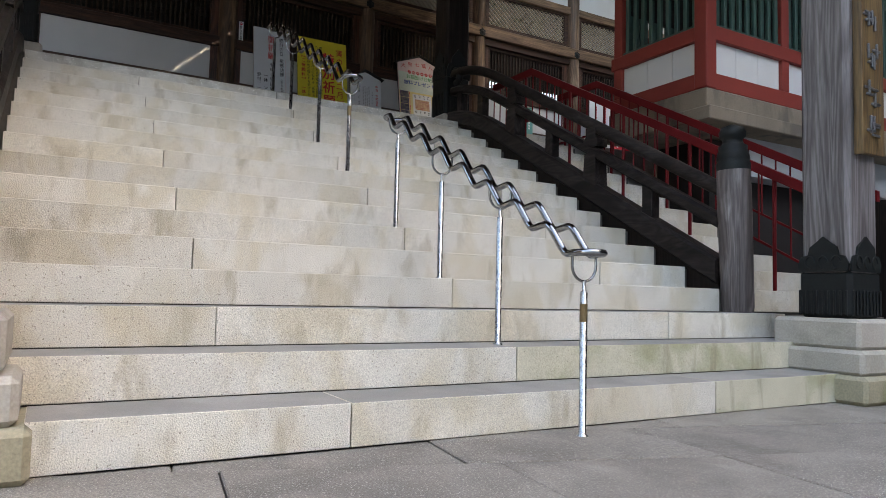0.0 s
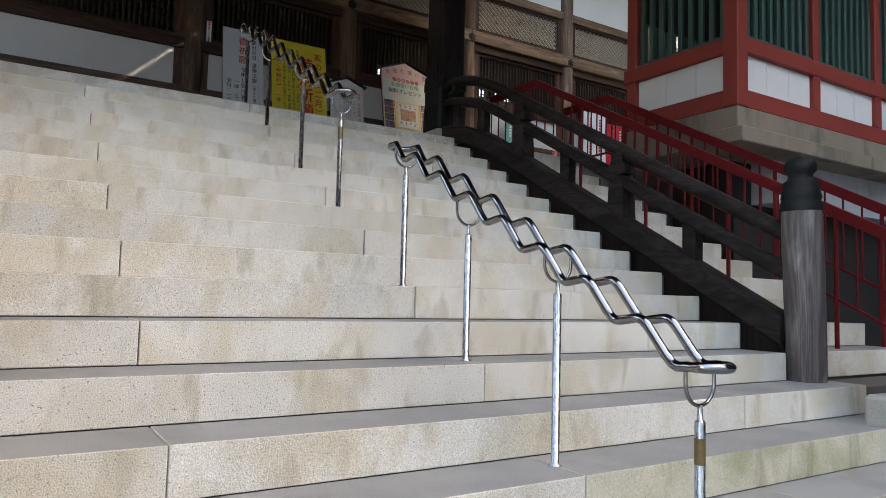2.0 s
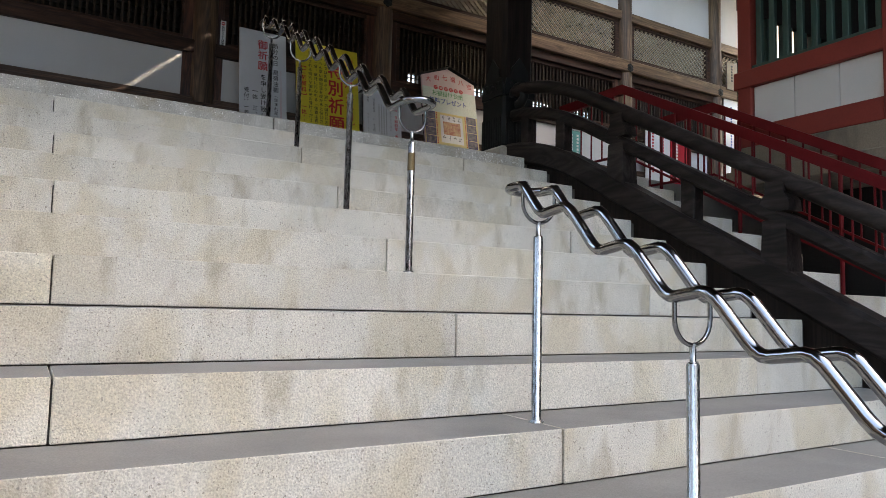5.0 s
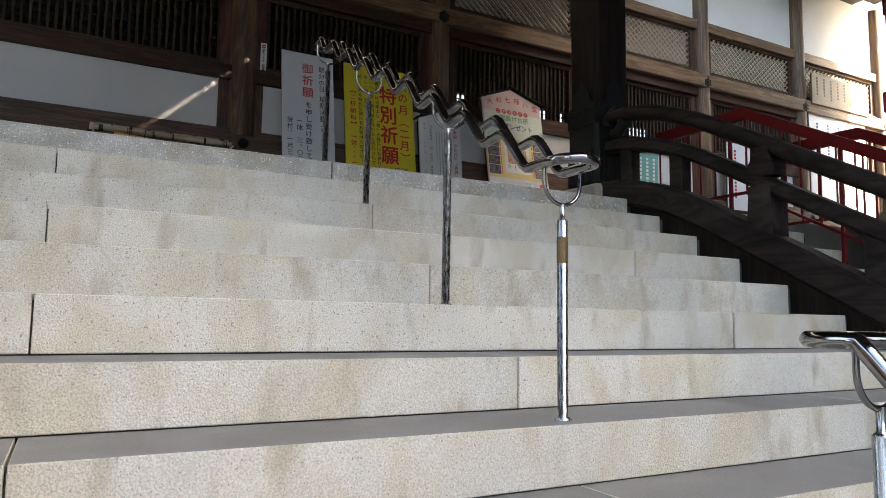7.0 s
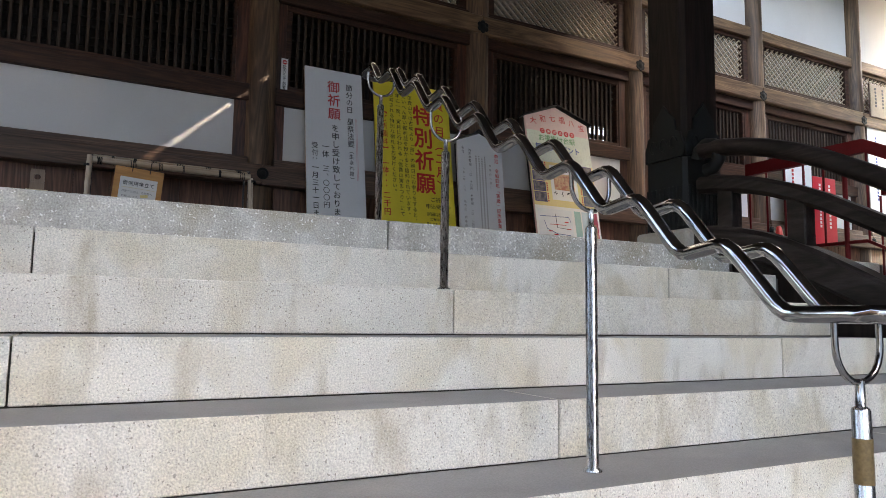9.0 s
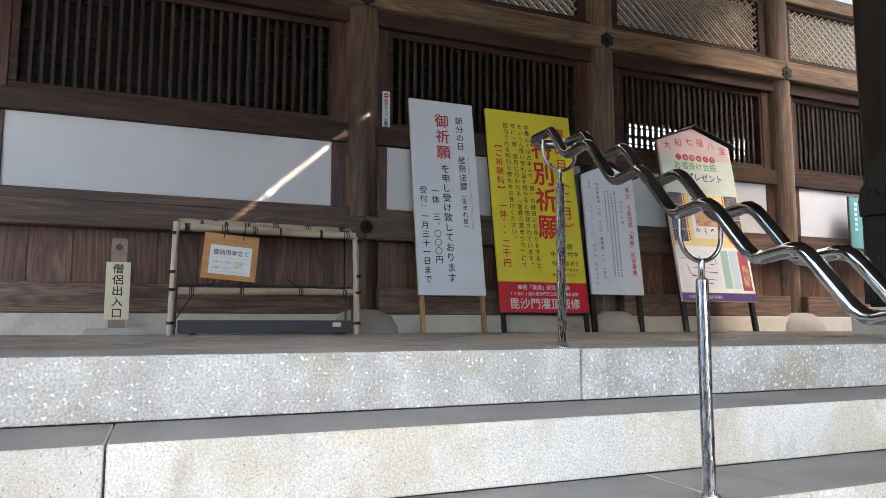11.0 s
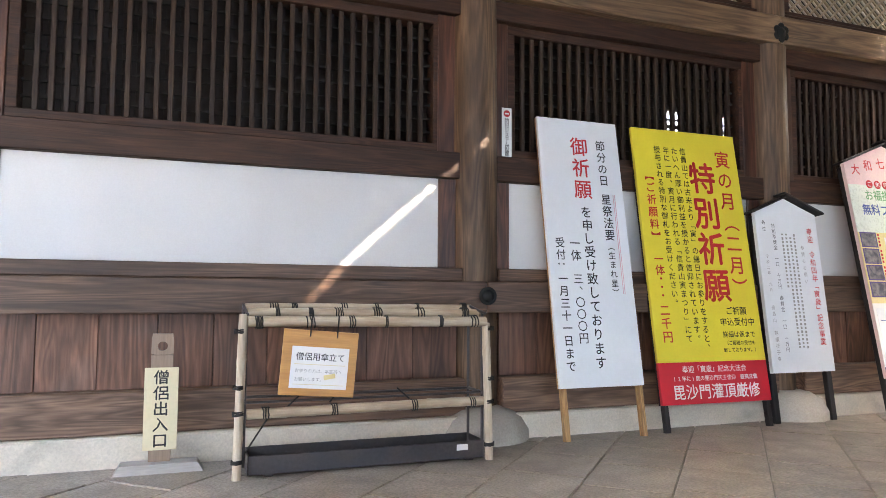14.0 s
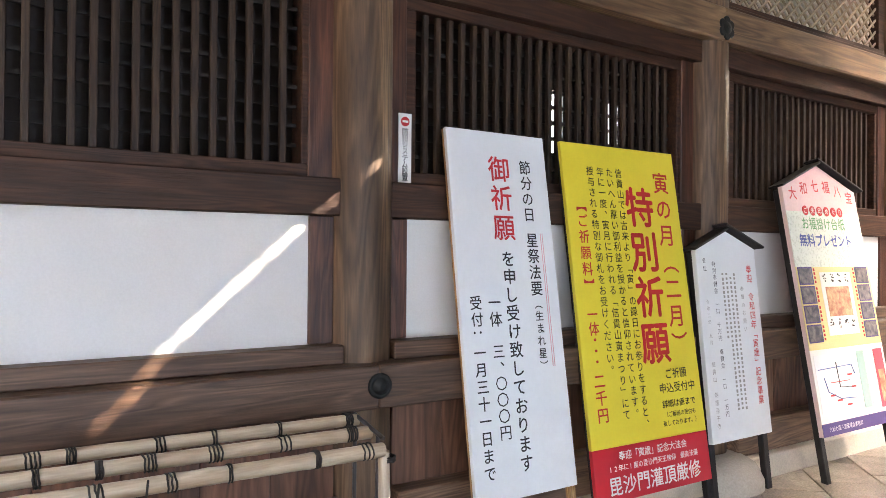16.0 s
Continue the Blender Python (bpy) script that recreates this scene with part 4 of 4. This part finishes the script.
write(wb, "三、〇〇〇円", *at(0.325, 0.595), 0.076, INK, pitch=0.0785, bold=0.006)
write(wb, "受付：一月三十一日まで", *at(0.145, 0.462), 0.074, INK, pitch=0.0815, bold=0.01)
b = Build()
for u in (0.865, 0.885):
    x, zt = at(u, 0.29)
    b.box(x - 0.0012, x + 0.0012, -0.003, -0.0005, Z0 + H * (1 - 0.67), zt)
part("underline", b, PINK_INK, wb)

# yellow notice
yb = sign_thing("notice_board", 4.878, 11.975, 9.3, "tall yellow notice board with red lettering and footer, leaning", -1.0)
W, H, Z0 = 0.925, 1.995, 0.184
part("panel", Build().box(-W / 2, W / 2, 0, 0.025, Z0 + 0.142 * H, Z0 + H, 0.002), YELLOW_BOARD, yb)
part("footer_panel", Build().box(-W / 2, W / 2, 0, 0.025, Z0, Z0 + 0.1418 * H, 0.002), RED_BAND, yb, "red footer band")
part("rear_frame", Build().box(-W / 2 + 0.002, W / 2 - 0.002, 0.0252, 0.045, Z0, Z0 + H, 0.002), BLACK_WOOD, yb)
for x in (-W / 2 + 0.03, W / 2 - 0.03):
    part("leg", Build().box(x - 0.018, x + 0.018, 0.003, 0.045, 0.004, Z0 - 0.001, 0.003), BLACK_WOOD, yb, "black stained leg")
write(yb, "寅の月（二月）", *at(0.85, 0.06), 0.142, RED_INK, pitch=0.164, bold=0.012)
write(yb, "特別祈願", *at(0.625, 0.115), 0.255, RED_INK, pitch=0.270, bold=0.02, squeeze=0.95)
for u, s in ((0.465, "信貴山では古来より「寅」の縁日にお参りをすると、"), (0.385, "たいへん厚い御利益を授かると信仰されています。"),
             (0.305, "年に一度、寅月に行われる「信貴山寅まつり」にて"), (0.22, "授与される特別な御札をお受けください。")):
    write(yb, s, *at(u, 0.065), 0.058, INK, pitch=0.0632, bold=0.006)
write(yb, "【ご祈願料】", *at(0.115, 0.160), 0.080, RED_INK, pitch=0.092, bold=0.014)
write(yb, "一体", *at(0.115, 0.475), 0.080, RED_INK, pitch=0.08, bold=0.014)
write(yb, "二千円", *at(0.115, 0.655), 0.086, RED_INK, pitch=0.092, bold=0.014)
b = Build()
for v in (0.565, 0.595, 0.625):
    x, z = at(0.115, v)
    b.lathe((0, 0, 0), [(0.008, 0), (0.008, 0.003)], 10, pose(x, -0.0005, z, 90))
part("dots", b, RED_INK, yb)
for s, v, size in (("ご祈願", 0.675, 0.062), ("申込受付中", 0.715, 0.062), ("詳細は係まで", 0.76, 0.048), ("（ご郵送の受付も", 0.79, 0.034), ("致しております。）", 0.815, 0.034)):
    x, z = at(0.775, v + 0.005)
    write(yb, s, x - len(s) * size / 2, z, size, INK, down=False, bold=0.008)
for s, v, size in (("奉迎「寅歳」記念大法会", 0.883, 0.05), ("12年に1度の毘沙門天王信仰 最高法儀", 0.914, 0.038), ("毘沙門灌頂厳修", 0.96, 0.106)):
    x, z = at(0.5, v)
    write(yb, s, x - len(s) * size * 0.5, z, size, PAPER, down=False, bold=0.012)


def roofed(name, x, y, tilt, w, h, z0, rise, label, face, yaw=0.0):
    s = sign_thing(name, x, y, tilt, label, yaw)
    hw = w / 2
    part("panel", Build().prism([(-hw, z0), (hw, z0), (hw, z0 + h - rise), (0, z0 + h), (-hw, z0 + h - rise)], 0, 0.03), face, s)
    for sg in (-1, 1):
        ln = math.hypot(hw + 0.05, rise * (hw + 0.05) / hw)
        an = math.degrees(math.atan2(rise, hw))
        m = Matrix.Translation((0, 0, z0 + h + 0.004 + (0.016 if sg > 0 else 0))) @ pose(0, 0, 0, 0, sg * an, 0)
        part("roof_board", Build(m).box(*((-0.03, ln) if sg > 0 else (-ln, 0.0)), -0.045, 0.07, 0, 0.016, 0.003), BLACK_WOOD, s, "black roof board")
    for xx in (-hw + 0.03, hw - 0.03):
        part("leg", Build().box(xx - 0.025, xx + 0.025, 0.031, 0.075, 0.004, z0 + h - rise - 0.02, 0.004), BLACK_WOOD, s, "black stained leg")
    return s


sm = roofed("notice_board", 5.71, 12.00, 6.7, 0.605, 1.32, 0.363, 0.12, "small white house-shaped notice board with fine red and grey writing", WHITE_BOARD)
W, H, Z0 = 0.605, 1.32, 0.363
write(sm, "奉迎　令和四年「寅歳」記念事業", *at(0.86, 0.17), 0.058, RED_INK, pitch=0.0605, bold=0.01)
write(sm, "奉賛のお願い", *at(0.71, 0.27), 0.036, GREY_INK, pitch=0.052)
for u, v0, v1 in ((0.60, 0.21, 0.86), (0.535, 0.23, 0.86), (0.47, 0.21, 0.86), (0.405, 0.21, 0.52)):
    rr = random.Random(int(u * 1000))
    b = Build()
    v = v0
    while v < v1:
        x, z = at(u, v)
        hh = rr.uniform(0.012, 0.02)
        b.box(x - 0.008, x + 0.008, -0.002, -0.0005, z - hh, z)
        v += 0.0215
    tagged(part("fine_writing", b, GREY_INK, sm), kind="stuff")
write(sm, "特別奉賛金 一口 十万円 奉賛金 一口 一万円", *at(0.27, 0.15), 0.038, INK, pitch=0.0425)
write(sm, "各位", *at(0.12, 0.13), 0.036, INK, pitch=0.05)
write(sm, "令和二年 九月", *at(0.12, 0.33), 0.03, GREY_INK, pitch=0.042)
write(sm, "信貴山 朝護孫子寺", *at(0.12, 0.62), 0.036, GREY_INK, pitch=0.047)

tb = roofed("notice_board", 6.85, 11.845, 10.3, 0.96, 1.91, 0.31, 0.185, "tall house-shaped board with pink title, photographs and route map", PALE_PINK)
W, H, Z0 = 0.96, 1.91, 0.31


def patch(u0, u1, v0, v1, mat, lift=1, name="print", label=""):
    (xa, za), (xb, zb) = at(u0, v0), at(u1, v1)
    return part(name, Build().box(xa, xb, -0.0012 * lift - 0.0006, 0.001, zb, za), mat, tb, label)


patch(0.0, 1.0, 0.19, 0.40, plain("pale_green_print", (0.70, 0.76, 0.66), 0.3), 1, "pale_band")
patch(0.0, 1.0, 0.40, 0.70, PALE_YELLOW, 1, "yellow_band")
patch(0.0, 1.0, 0.70, 0.955, PAPER, 1, "map_panel")
patch(0.0, 1.0, 0.956, 1.0, PURPLE, 1, "footer_band")
for i, ch in enumerate("大和七福八宝"):
    u = 0.12 + 0.155 * i
    x, z = at(u, 0.135 - 0.05 * math.sin(math.pi * (i + 0.5) / 6))
    write(tb, ch, x, z + 0.05, 0.10, RED_INK, bold=0.01)
for i, ch in enumerate("ご朱印めぐり"):
    x, z = at(0.25 + 0.095 * i, 0.185)
    part("red_disc", Build().lathe((0, 0, 0), [(0.036, 0), (0.036, 0.003)], 16, pose(x, -0.0005, z, 90)), RED_INK, tb)
    write(tb, ch, x, z + 0.025, 0.05, PAPER, y=-0.0045)
x, z = at(0.17, 0.235)
write(tb, "お福掛け台紙", x, z, 0.095, GREEN_INK, down=False, bold=0.012)
x, z = at(0.11, 0.30)
write(tb, "無料プレゼント", x, z, 0.098, BLUE_INK, down=False, bold=0.02)
for v in (0.405, 0.475, 0.545, 0.615):
    for u in (0.03, 0.80):
        patch(u - 0.012, u + 0.172, v - 0.005, v + 0.060, PURPLE, 2, "photo_border")
        patch(u, u + 0.16, v, v + 0.055, PHOTO, 3, "photograph", "small dark photograph")
    for u in (0.225, 0.765):
        bars = Build()
        for q in range(4):
            x, z = at(u, v + 0.015 * q)
            bars.box(x - 0.008, x + 0.008, -0.004, -0.0015, z - 0.018, z)
        tagged(part("caption", bars, RED_INK, tb), kind="stuff")
patch(0.29, 0.71, 0.42, 0.655, PAPER, 2, "title_panel")
patch(0.34, 0.66, 0.475, 0.585, PHOTO_WARM, 3, "picture", "red and green painted picture")
b = Build()
rr = random.Random(3)
for v in (0.44, 0.61):
    for i in range(4):
        for _ in range(6):
            x, z = at(0.35 + 0.1 * i + rr.uniform(-0.02, 0.02), v + rr.uniform(-0.012, 0.018))
            b.box(x - rr.uniform(0.004, 0.016), x + 0.004, -0.0052, -0.004, z - 0.004, z + rr.uniform(0.002, 0.01))
tagged(part("brush_writing", b, INK, tb), kind="stuff")
patch(0.03, 0.56, 0.72, 0.93, WHITE_BOARD, 2, "route_map")
for pts, mat in ((((0.06, 0.77), (0.5, 0.765), (0.53, 0.80)), BLUE_INK), (((0.12, 0.80), (0.15, 0.85), (0.3, 0.88), (0.5, 0.885)), BLUE_INK), (((0.3, 0.75), (0.31, 0.84), (0.5, 0.845)), INK), (((0.2, 0.82), (0.45, 0.82)), RED_INK)):
    part("map_line", Build().tube([(at(*p)[0], -0.004, at(*p)[1]) for p in pts], 0.003, 5), mat, tb)
b = Build()
for u, v in ((0.46, 0.80), (0.49, 0.845), (0.28, 0.885), (0.4, 0.905), (0.2, 0.865)):
    x, z = at(u, v)
    b.box(x - 0.03, x + 0.03, -0.005, -0.0035, z - 0.006, z + 0.006)
tagged(part("map_labels", b, RED_INK, tb), kind="stuff")
patch(0.60, 0.70, 0.72, 0.93, plain("teal_print", (0.35, 0.55, 0.5), 0.4), 2, "leaflet")
patch(0.72, 0.82, 0.72, 0.93, plain("pale_blue_print", (0.55, 0.66, 0.7), 0.4), 2, "leaflet")
patch(0.84, 0.97, 0.72, 0.94, plain("crimson_print", (0.55, 0.08, 0.12), 0.4), 2, "leaflet")
patch(0.87, 0.95, 0.80, 0.92, PHOTO_WARM, 3, "leaflet_picture")
x, z = at(0.08, 0.978)
write(tb, "大和七福八宝霊場会事務局", x, z, 0.036, PAPER, down=False)

# ---- sticker beside the pillar ----
st = thing("security_sticker", (3.437, 12.369, 4.948), "narrow white security sticker with red mark and black letters", "sticker")
part("label_face", Build().box(-0.036, 0.036, -0.0025, 0.002, 0, 0.355), PAPER, st)
part("red_mark", Build().lathe((0, 0, 0), [(0.024, 0), (0.024, 0.002)], 20, pose(0, -0.0022, 0.315, 90)), RED_INK, st)
part("white_bar", Build().box(-0.016, 0.016, -0.0052, -0.004, 0.310, 0.320), PAPER, st)
W, H, Z0 = 0.07, 0.355, 0
write(st, "防犯システム設置", 0.0, 0.282, 0.037, INK, y=-0.0035, pitch=0.0325, bold=0.015)

# ---- small standing sign ----
ss = thing("standing_sign", (1.30, 12.02, PZ), "small wooden standing sign with cream label, on plank foot", "sign")
part("foot", Build().prism([(-0.192, 0.0), (0.192, 0.0), (0.165, 0.045), (-0.165, 0.045)], -0.06, 0.06), material("pale_plank", (0.45, 0.42, 0.38), 0.7, scale=3, stretch=(0.8, 8, 8), fine=20), ss, "pale bevelled plank foot")
b = Build()
hz, hr = 0.585, 0.022
b.box(-0.048, 0.048, 0, 0.022, 0.045, 0.545, 0.003)
ring = []
n = 20
out = [(-0.048, 0.545), (0.048, 0.545), (0.048, 0.625), (0.038, 0.645), (-0.038, 0.645), (-0.048, 0.625)]
inner = [(hr * math.cos(2 * math.pi * i / n), hz + hr * math.sin(2 * math.pi * i / n)) for i in range(n)]


def box_point(a):
    dx, dz = math.cos(a), math.sin(a)
    k = min(0.048 / abs(dx) if abs(dx) > 1e-6 else 9, ((0.06 if dz > 0 else 0.04) / abs(dz)) if abs(dz) > 1e-6 else 9)
    return (dx * k, hz + dz * k)


outer = [box_point(2 * math.pi * i / n) for i in range(n)]
vs = [(x, y, z) for y in (0, 0.022) for x, z in inner + outer]
fs = []
for i in range(n):
    j = (i + 1) % n
    fs += [(i, n + i, n + j, j), (2 * n + i, 2 * n + j, 3 * n + j, 3 * n + i), (i, j, 2 * n + j, 2 * n + i), (n + i, 3 * n + i, 3 * n + j, n + j)]
b.add(vs, fs)
part("upright", b, material("brown_upright", (0.30, 0.21, 0.15), 0.6, scale=3, stretch=(8, 8, 0.7), fine=18), ss, "brown board with a round hole")
ss.scale = (1.12, 1.0, 1.09)
part("label_plate", Build().box(-0.073, 0.073, -0.006, -0.001, 0.10, 0.485, 0.001), CREAM, ss, "cream laminated label")
write(ss, "僧侶出入口", 0, 0.475, 0.07, INK, y=-0.008, pitch=0.0735, bold=0.015)

# ---- bamboo umbrella stand ----
us = thing("umbrella_stand", (2.338, 11.84, PZ), "bamboo umbrella stand bound with black cord, black drip tray", "umbrella stand")


def bamboo(name, p0, p1, r, mat, seed):
    p0, p1 = Vector(p0), Vector(p1)
    rr, pts, rad = random.Random(seed), [], []
    n = 40
    nodes = [rr.uniform(0.1, 0.3) + 0.33 * i for i in range(5)]
    for i in range(n + 1):
        s = i / n
        d = s * (p1 - p0).length
        pts.append(p0.lerp(p1, s) + Vector((0, rr.uniform(-0.0006, 0.0006), rr.uniform(-0.0006, 0.0006))))
        rad.append(r * (1.07 if min(abs(d - q) for q in nodes) < 0.012 else 1.0))
    return part(name, Build().tube(pts, rad, 12), mat, us)


def binding(parent, c, axis, r, turns, width, seed):
    rr, pts = random.Random(seed), []
    ax = Vector(axis).normalized()
    u = ax.orthogonal().normalized()
    w = ax.cross(u)
    n = turns * 12
    for i in range(n + 1):
        a = 2 * math.pi * i / 12
        pts.append(Vector(c) + ax * (width * (i / n - 0.5) + rr.uniform(-0.002, 0.002)) + (r + 0.003) * (math.cos(a) * u + math.sin(a) * w))
    part("cord_binding", Build().tube(pts, 0.0032, 5), CORD, parent)


us.scale = hs_scale = (1.083, 1.083, 1.065)
tops = [(-0.12, 0.725, 0.026, 1), (-0.02, 0.765, 0.024, 2), (0.085, 0.79, 0.022, 3)]
for y, z, r, sd in tops:
    pole = bamboo("top_pole", (-0.59, y, z), (0.60, y, z - 0.008), r, BAMBOO, sd)
    rr = random.Random(sd + 20)
    for k in range(6):
        binding(pole, (-0.5 + 0.2 * k + rr.uniform(-0.06, 0.06), y, z - 0.004), (1, 0, 0), r, rr.randint(2, 5), rr.uniform(0.015, 0.05), sd * 10 + k)
low = bamboo("lower_pole", (-0.585, -0.11, 0.295), (0.59, -0.11, 0.305), 0.024, BAMBOO, 7)
for k, x in enumerate((-0.5, -0.18, 0.22, 0.53)):
    binding(low, (x, -0.11, 0.30), (1, 0, 0), 0.024, 3, 0.035, 70 + k)
for sgn, sd in ((-1, 11), (1, 12)):
    xa = sgn * 0.625
    leg = bamboo("front_leg", (xa, -0.115, 0.0), (xa - sgn * 0.02 if sgn > 0 else xa + 0.015, -0.115, 0.76 if sgn < 0 else 0.71), 0.021, BAMBOO_Z, sd)
    for z in (0.08, 0.30, 0.42, 0.68):
        binding(leg, (xa, -0.115, z), (0, 0, 1), 0.021, 4, 0.02, sd * 10 + int(z * 100))
    fr = Build()
    fr.tube([(xa - sgn * 0.03, -0.09, 0.05), (xa - sgn * 0.03, -0.09, 0.76)], 0.008, 8)
    fr.tube([(xa - sgn * 0.03, 0.10, 0.0), (xa - sgn * 0.03, 0.10, 0.80)], 0.008, 8)
    fr.tube([(xa - sgn * 0.03, -0.13, 0.76), (xa - sgn * 0.03, 0.11, 0.80)], 0.008, 8)
    fr.tube([(xa - sgn * 0.03, -0.11, 0.345), (xa - sgn * 0.03, 0.11, 0.345)], 0.008, 8)
    part("side_frame", fr, TRAY, us, "black steel side frame")
part("back_rail", Build().tube([(-0.6, 0.10, 0.345), (0.6, 0.10, 0.345)], 0.007, 8), TRAY, us)
part("front_rail", Build().tube([(-0.6, -0.085, 0.345), (0.6, -0.085, 0.345)], 0.006, 8), TRAY, us)
b = Build()
b.box(-0.57, 0.595, -0.10, 0.11, 0.012, 0.018).box(-0.57, 0.595, -0.104, -0.098, 0.012, 0.10, 0.002).box(-0.57, 0.595, 0.108, 0.114, 0.012, 0.10, 0.002)
b.box(-0.576, -0.569, -0.104, 0.114, 0.012, 0.10, 0.002).box(0.594, 0.60, -0.104, 0.114, 0.012, 0.10, 0.002).box(-0.5, -0.46, -0.1, 0.1, 0.0, 0.012).box(0.5, 0.54, -0.1, 0.1, 0.0, 0.012)
tray = part("drip_tray", b, TRAY, us, "black metal drip tray")
part("tray_sticker", Build().box(0.45, 0.51, -0.1065, -0.1045, 0.055, 0.085), PAPER, tray, "small white sticker")
cord = Build()
for xa, xb, za, zb in ((-0.59, -0.48, 0.11, 0.29), (-0.2, -0.16, 0.33, 0.39), (0.2, 0.13, 0.33, 0.39), (-0.42, -0.35, 0.3, 0.37)):
    cord.tube([(xa, -0.09, za), (xb, -0.11, zb)], 0.004, 6)
tagged(part("loose_cord", cord, CORD, us), kind="stuff")

hs = thing("hanging_sign", (2.037, 11.665, 3.500), "orange cedar board with white paper notice hung from bamboo by cords", "sign", rot=(0, 4.6, 0))
hs.scale = (1.06, 1.0, 1.06)
part("board", Build().box(-0.18, 0.18, 0, 0.016, 0, 0.31, 0.002), ORANGE_BOARD, hs)
part("paper", Build().box(-0.135, 0.14, -0.002, 0.001, 0.035, 0.232), PAPER, hs, "white laminated paper")
write(hs, "僧侶用傘立て", -0.115, 0.185, 0.0395, INK, down=False, bold=0.008)
write(hs, "お参りの方は、本堂前へ", -0.115, 0.118, 0.0205, GREY_INK, down=False)
write(hs, "お願いします。", -0.115, 0.078, 0.0205, GREY_INK, down=False)
for z in (0.147, 0.052):
    part("ruled_line", Build().box(-0.12, 0.125, -0.0035, -0.002, z, z + 0.003), CREAM, hs)
part("stamp", Build().box(0.045, 0.10, -0.0035, -0.002, 0.07, 0.092, 0, pose(0, 0, 0, 0, -12, 0)), PALE_YELLOW, hs)
cr = Build()
for x in (-0.055, 0.075):
    cr.tube([(x, -0.004, 0.28), (x, 0.0, 0.31), (x + 0.004, 0.02, 0.385)], 0.0035, 6)
part("hanging_cord", cr, CORD, hs)

# ---- notices and cone by the far bays ----
def far_notice(x0, x1, z0, z1, mat, ink, label, cols, seed):
    x0, x1, y = x0 + (x0 - 2.6) * 0.09, x1 + (x1 - 2.6) * 0.09, 12.20 if z0 > 5 else 12.286 if z0 > 4 else 12.141
    z0, z1 = PZ + (z0 - PZ) * 1.1, PZ + (z1 - PZ) * 1.1
    s = thing("poster", ((x0 + x1) / 2, y, z0), label, "poster")
    w, h = x1 - x0, z1 - z0
    part("sheet", Build().box(-w / 2, w / 2, 0, 0.012, 0, h, 0.002), mat, s)
    rr, bb = random.Random(seed), Build()
    for c in range(cols):
        x, z = w / 2 - (c + 0.7) * w / (cols + 0.4), h * 0.9
        while z > h * (0.15 + 0.2 * rr.random()):
            bb.box(x - 0.022, x + 0.022, -0.003, -0.0005, z - 0.04, z)
            z -= 0.06
    tagged(part("writing", bb, ink, s), kind="stuff")
    part("backing", Build().box(-w / 2 - 0.01, w / 2 + 0.01, 0.0125, 0.03, -0.01, h + 0.01, 0.003), WOOD_Z, s)
    return s


far_notice(10.43, 11.03, 3.90, 4.93, PAPER, RED_INK, "white poster with red writing against the hall wall", 2, 1)
far_notice(11.05, 11.58, 3.80, 4.78, RED_BAND, PAPER, "red poster with white writing against the hall wall", 2, 2)
far_notice(12.68, 14.3, 5.93, 6.45, LATTICE, INK, "hanging pale wooden plaque with dark writing", 8, 3)
far_notice(12.68, 14.3, 4.10, 5.80, PAPER, BLUE_INK, "large white poster with blue writing by the hall", 5, 4)
far_notice(8.56, 8.98, 3.98, 4.53, plain("teal_sheet", (0.15, 0.4, 0.36), 0.4), PAPER, "small teal framed notice against the hall wall", 3, 5)
cone = thing("traffic_cone", (9.25, 10.9, PZ), "red traffic cone with pale reflective bands", "traffic cone")
part("foot", Build().box(-0.19, 0.19, -0.19, 0.19, 0, 0.03, 0.01), CONE_RED, cone)
part("body", Build().lathe((0, 0, 0.03), [(0.14, 0), (0.03, 0.66), (0.02, 0.67)], 24), CONE_RED, cone)
for z in (0.2, 0.4):
    r = 0.14 - 0.11 * z / 0.66
    part("band", Build().lathe((0, 0, 0.03 + z), [(r + 0.002, 0), (r - 0.016, 0.10)], 24), SILVER_TAPE, cone)
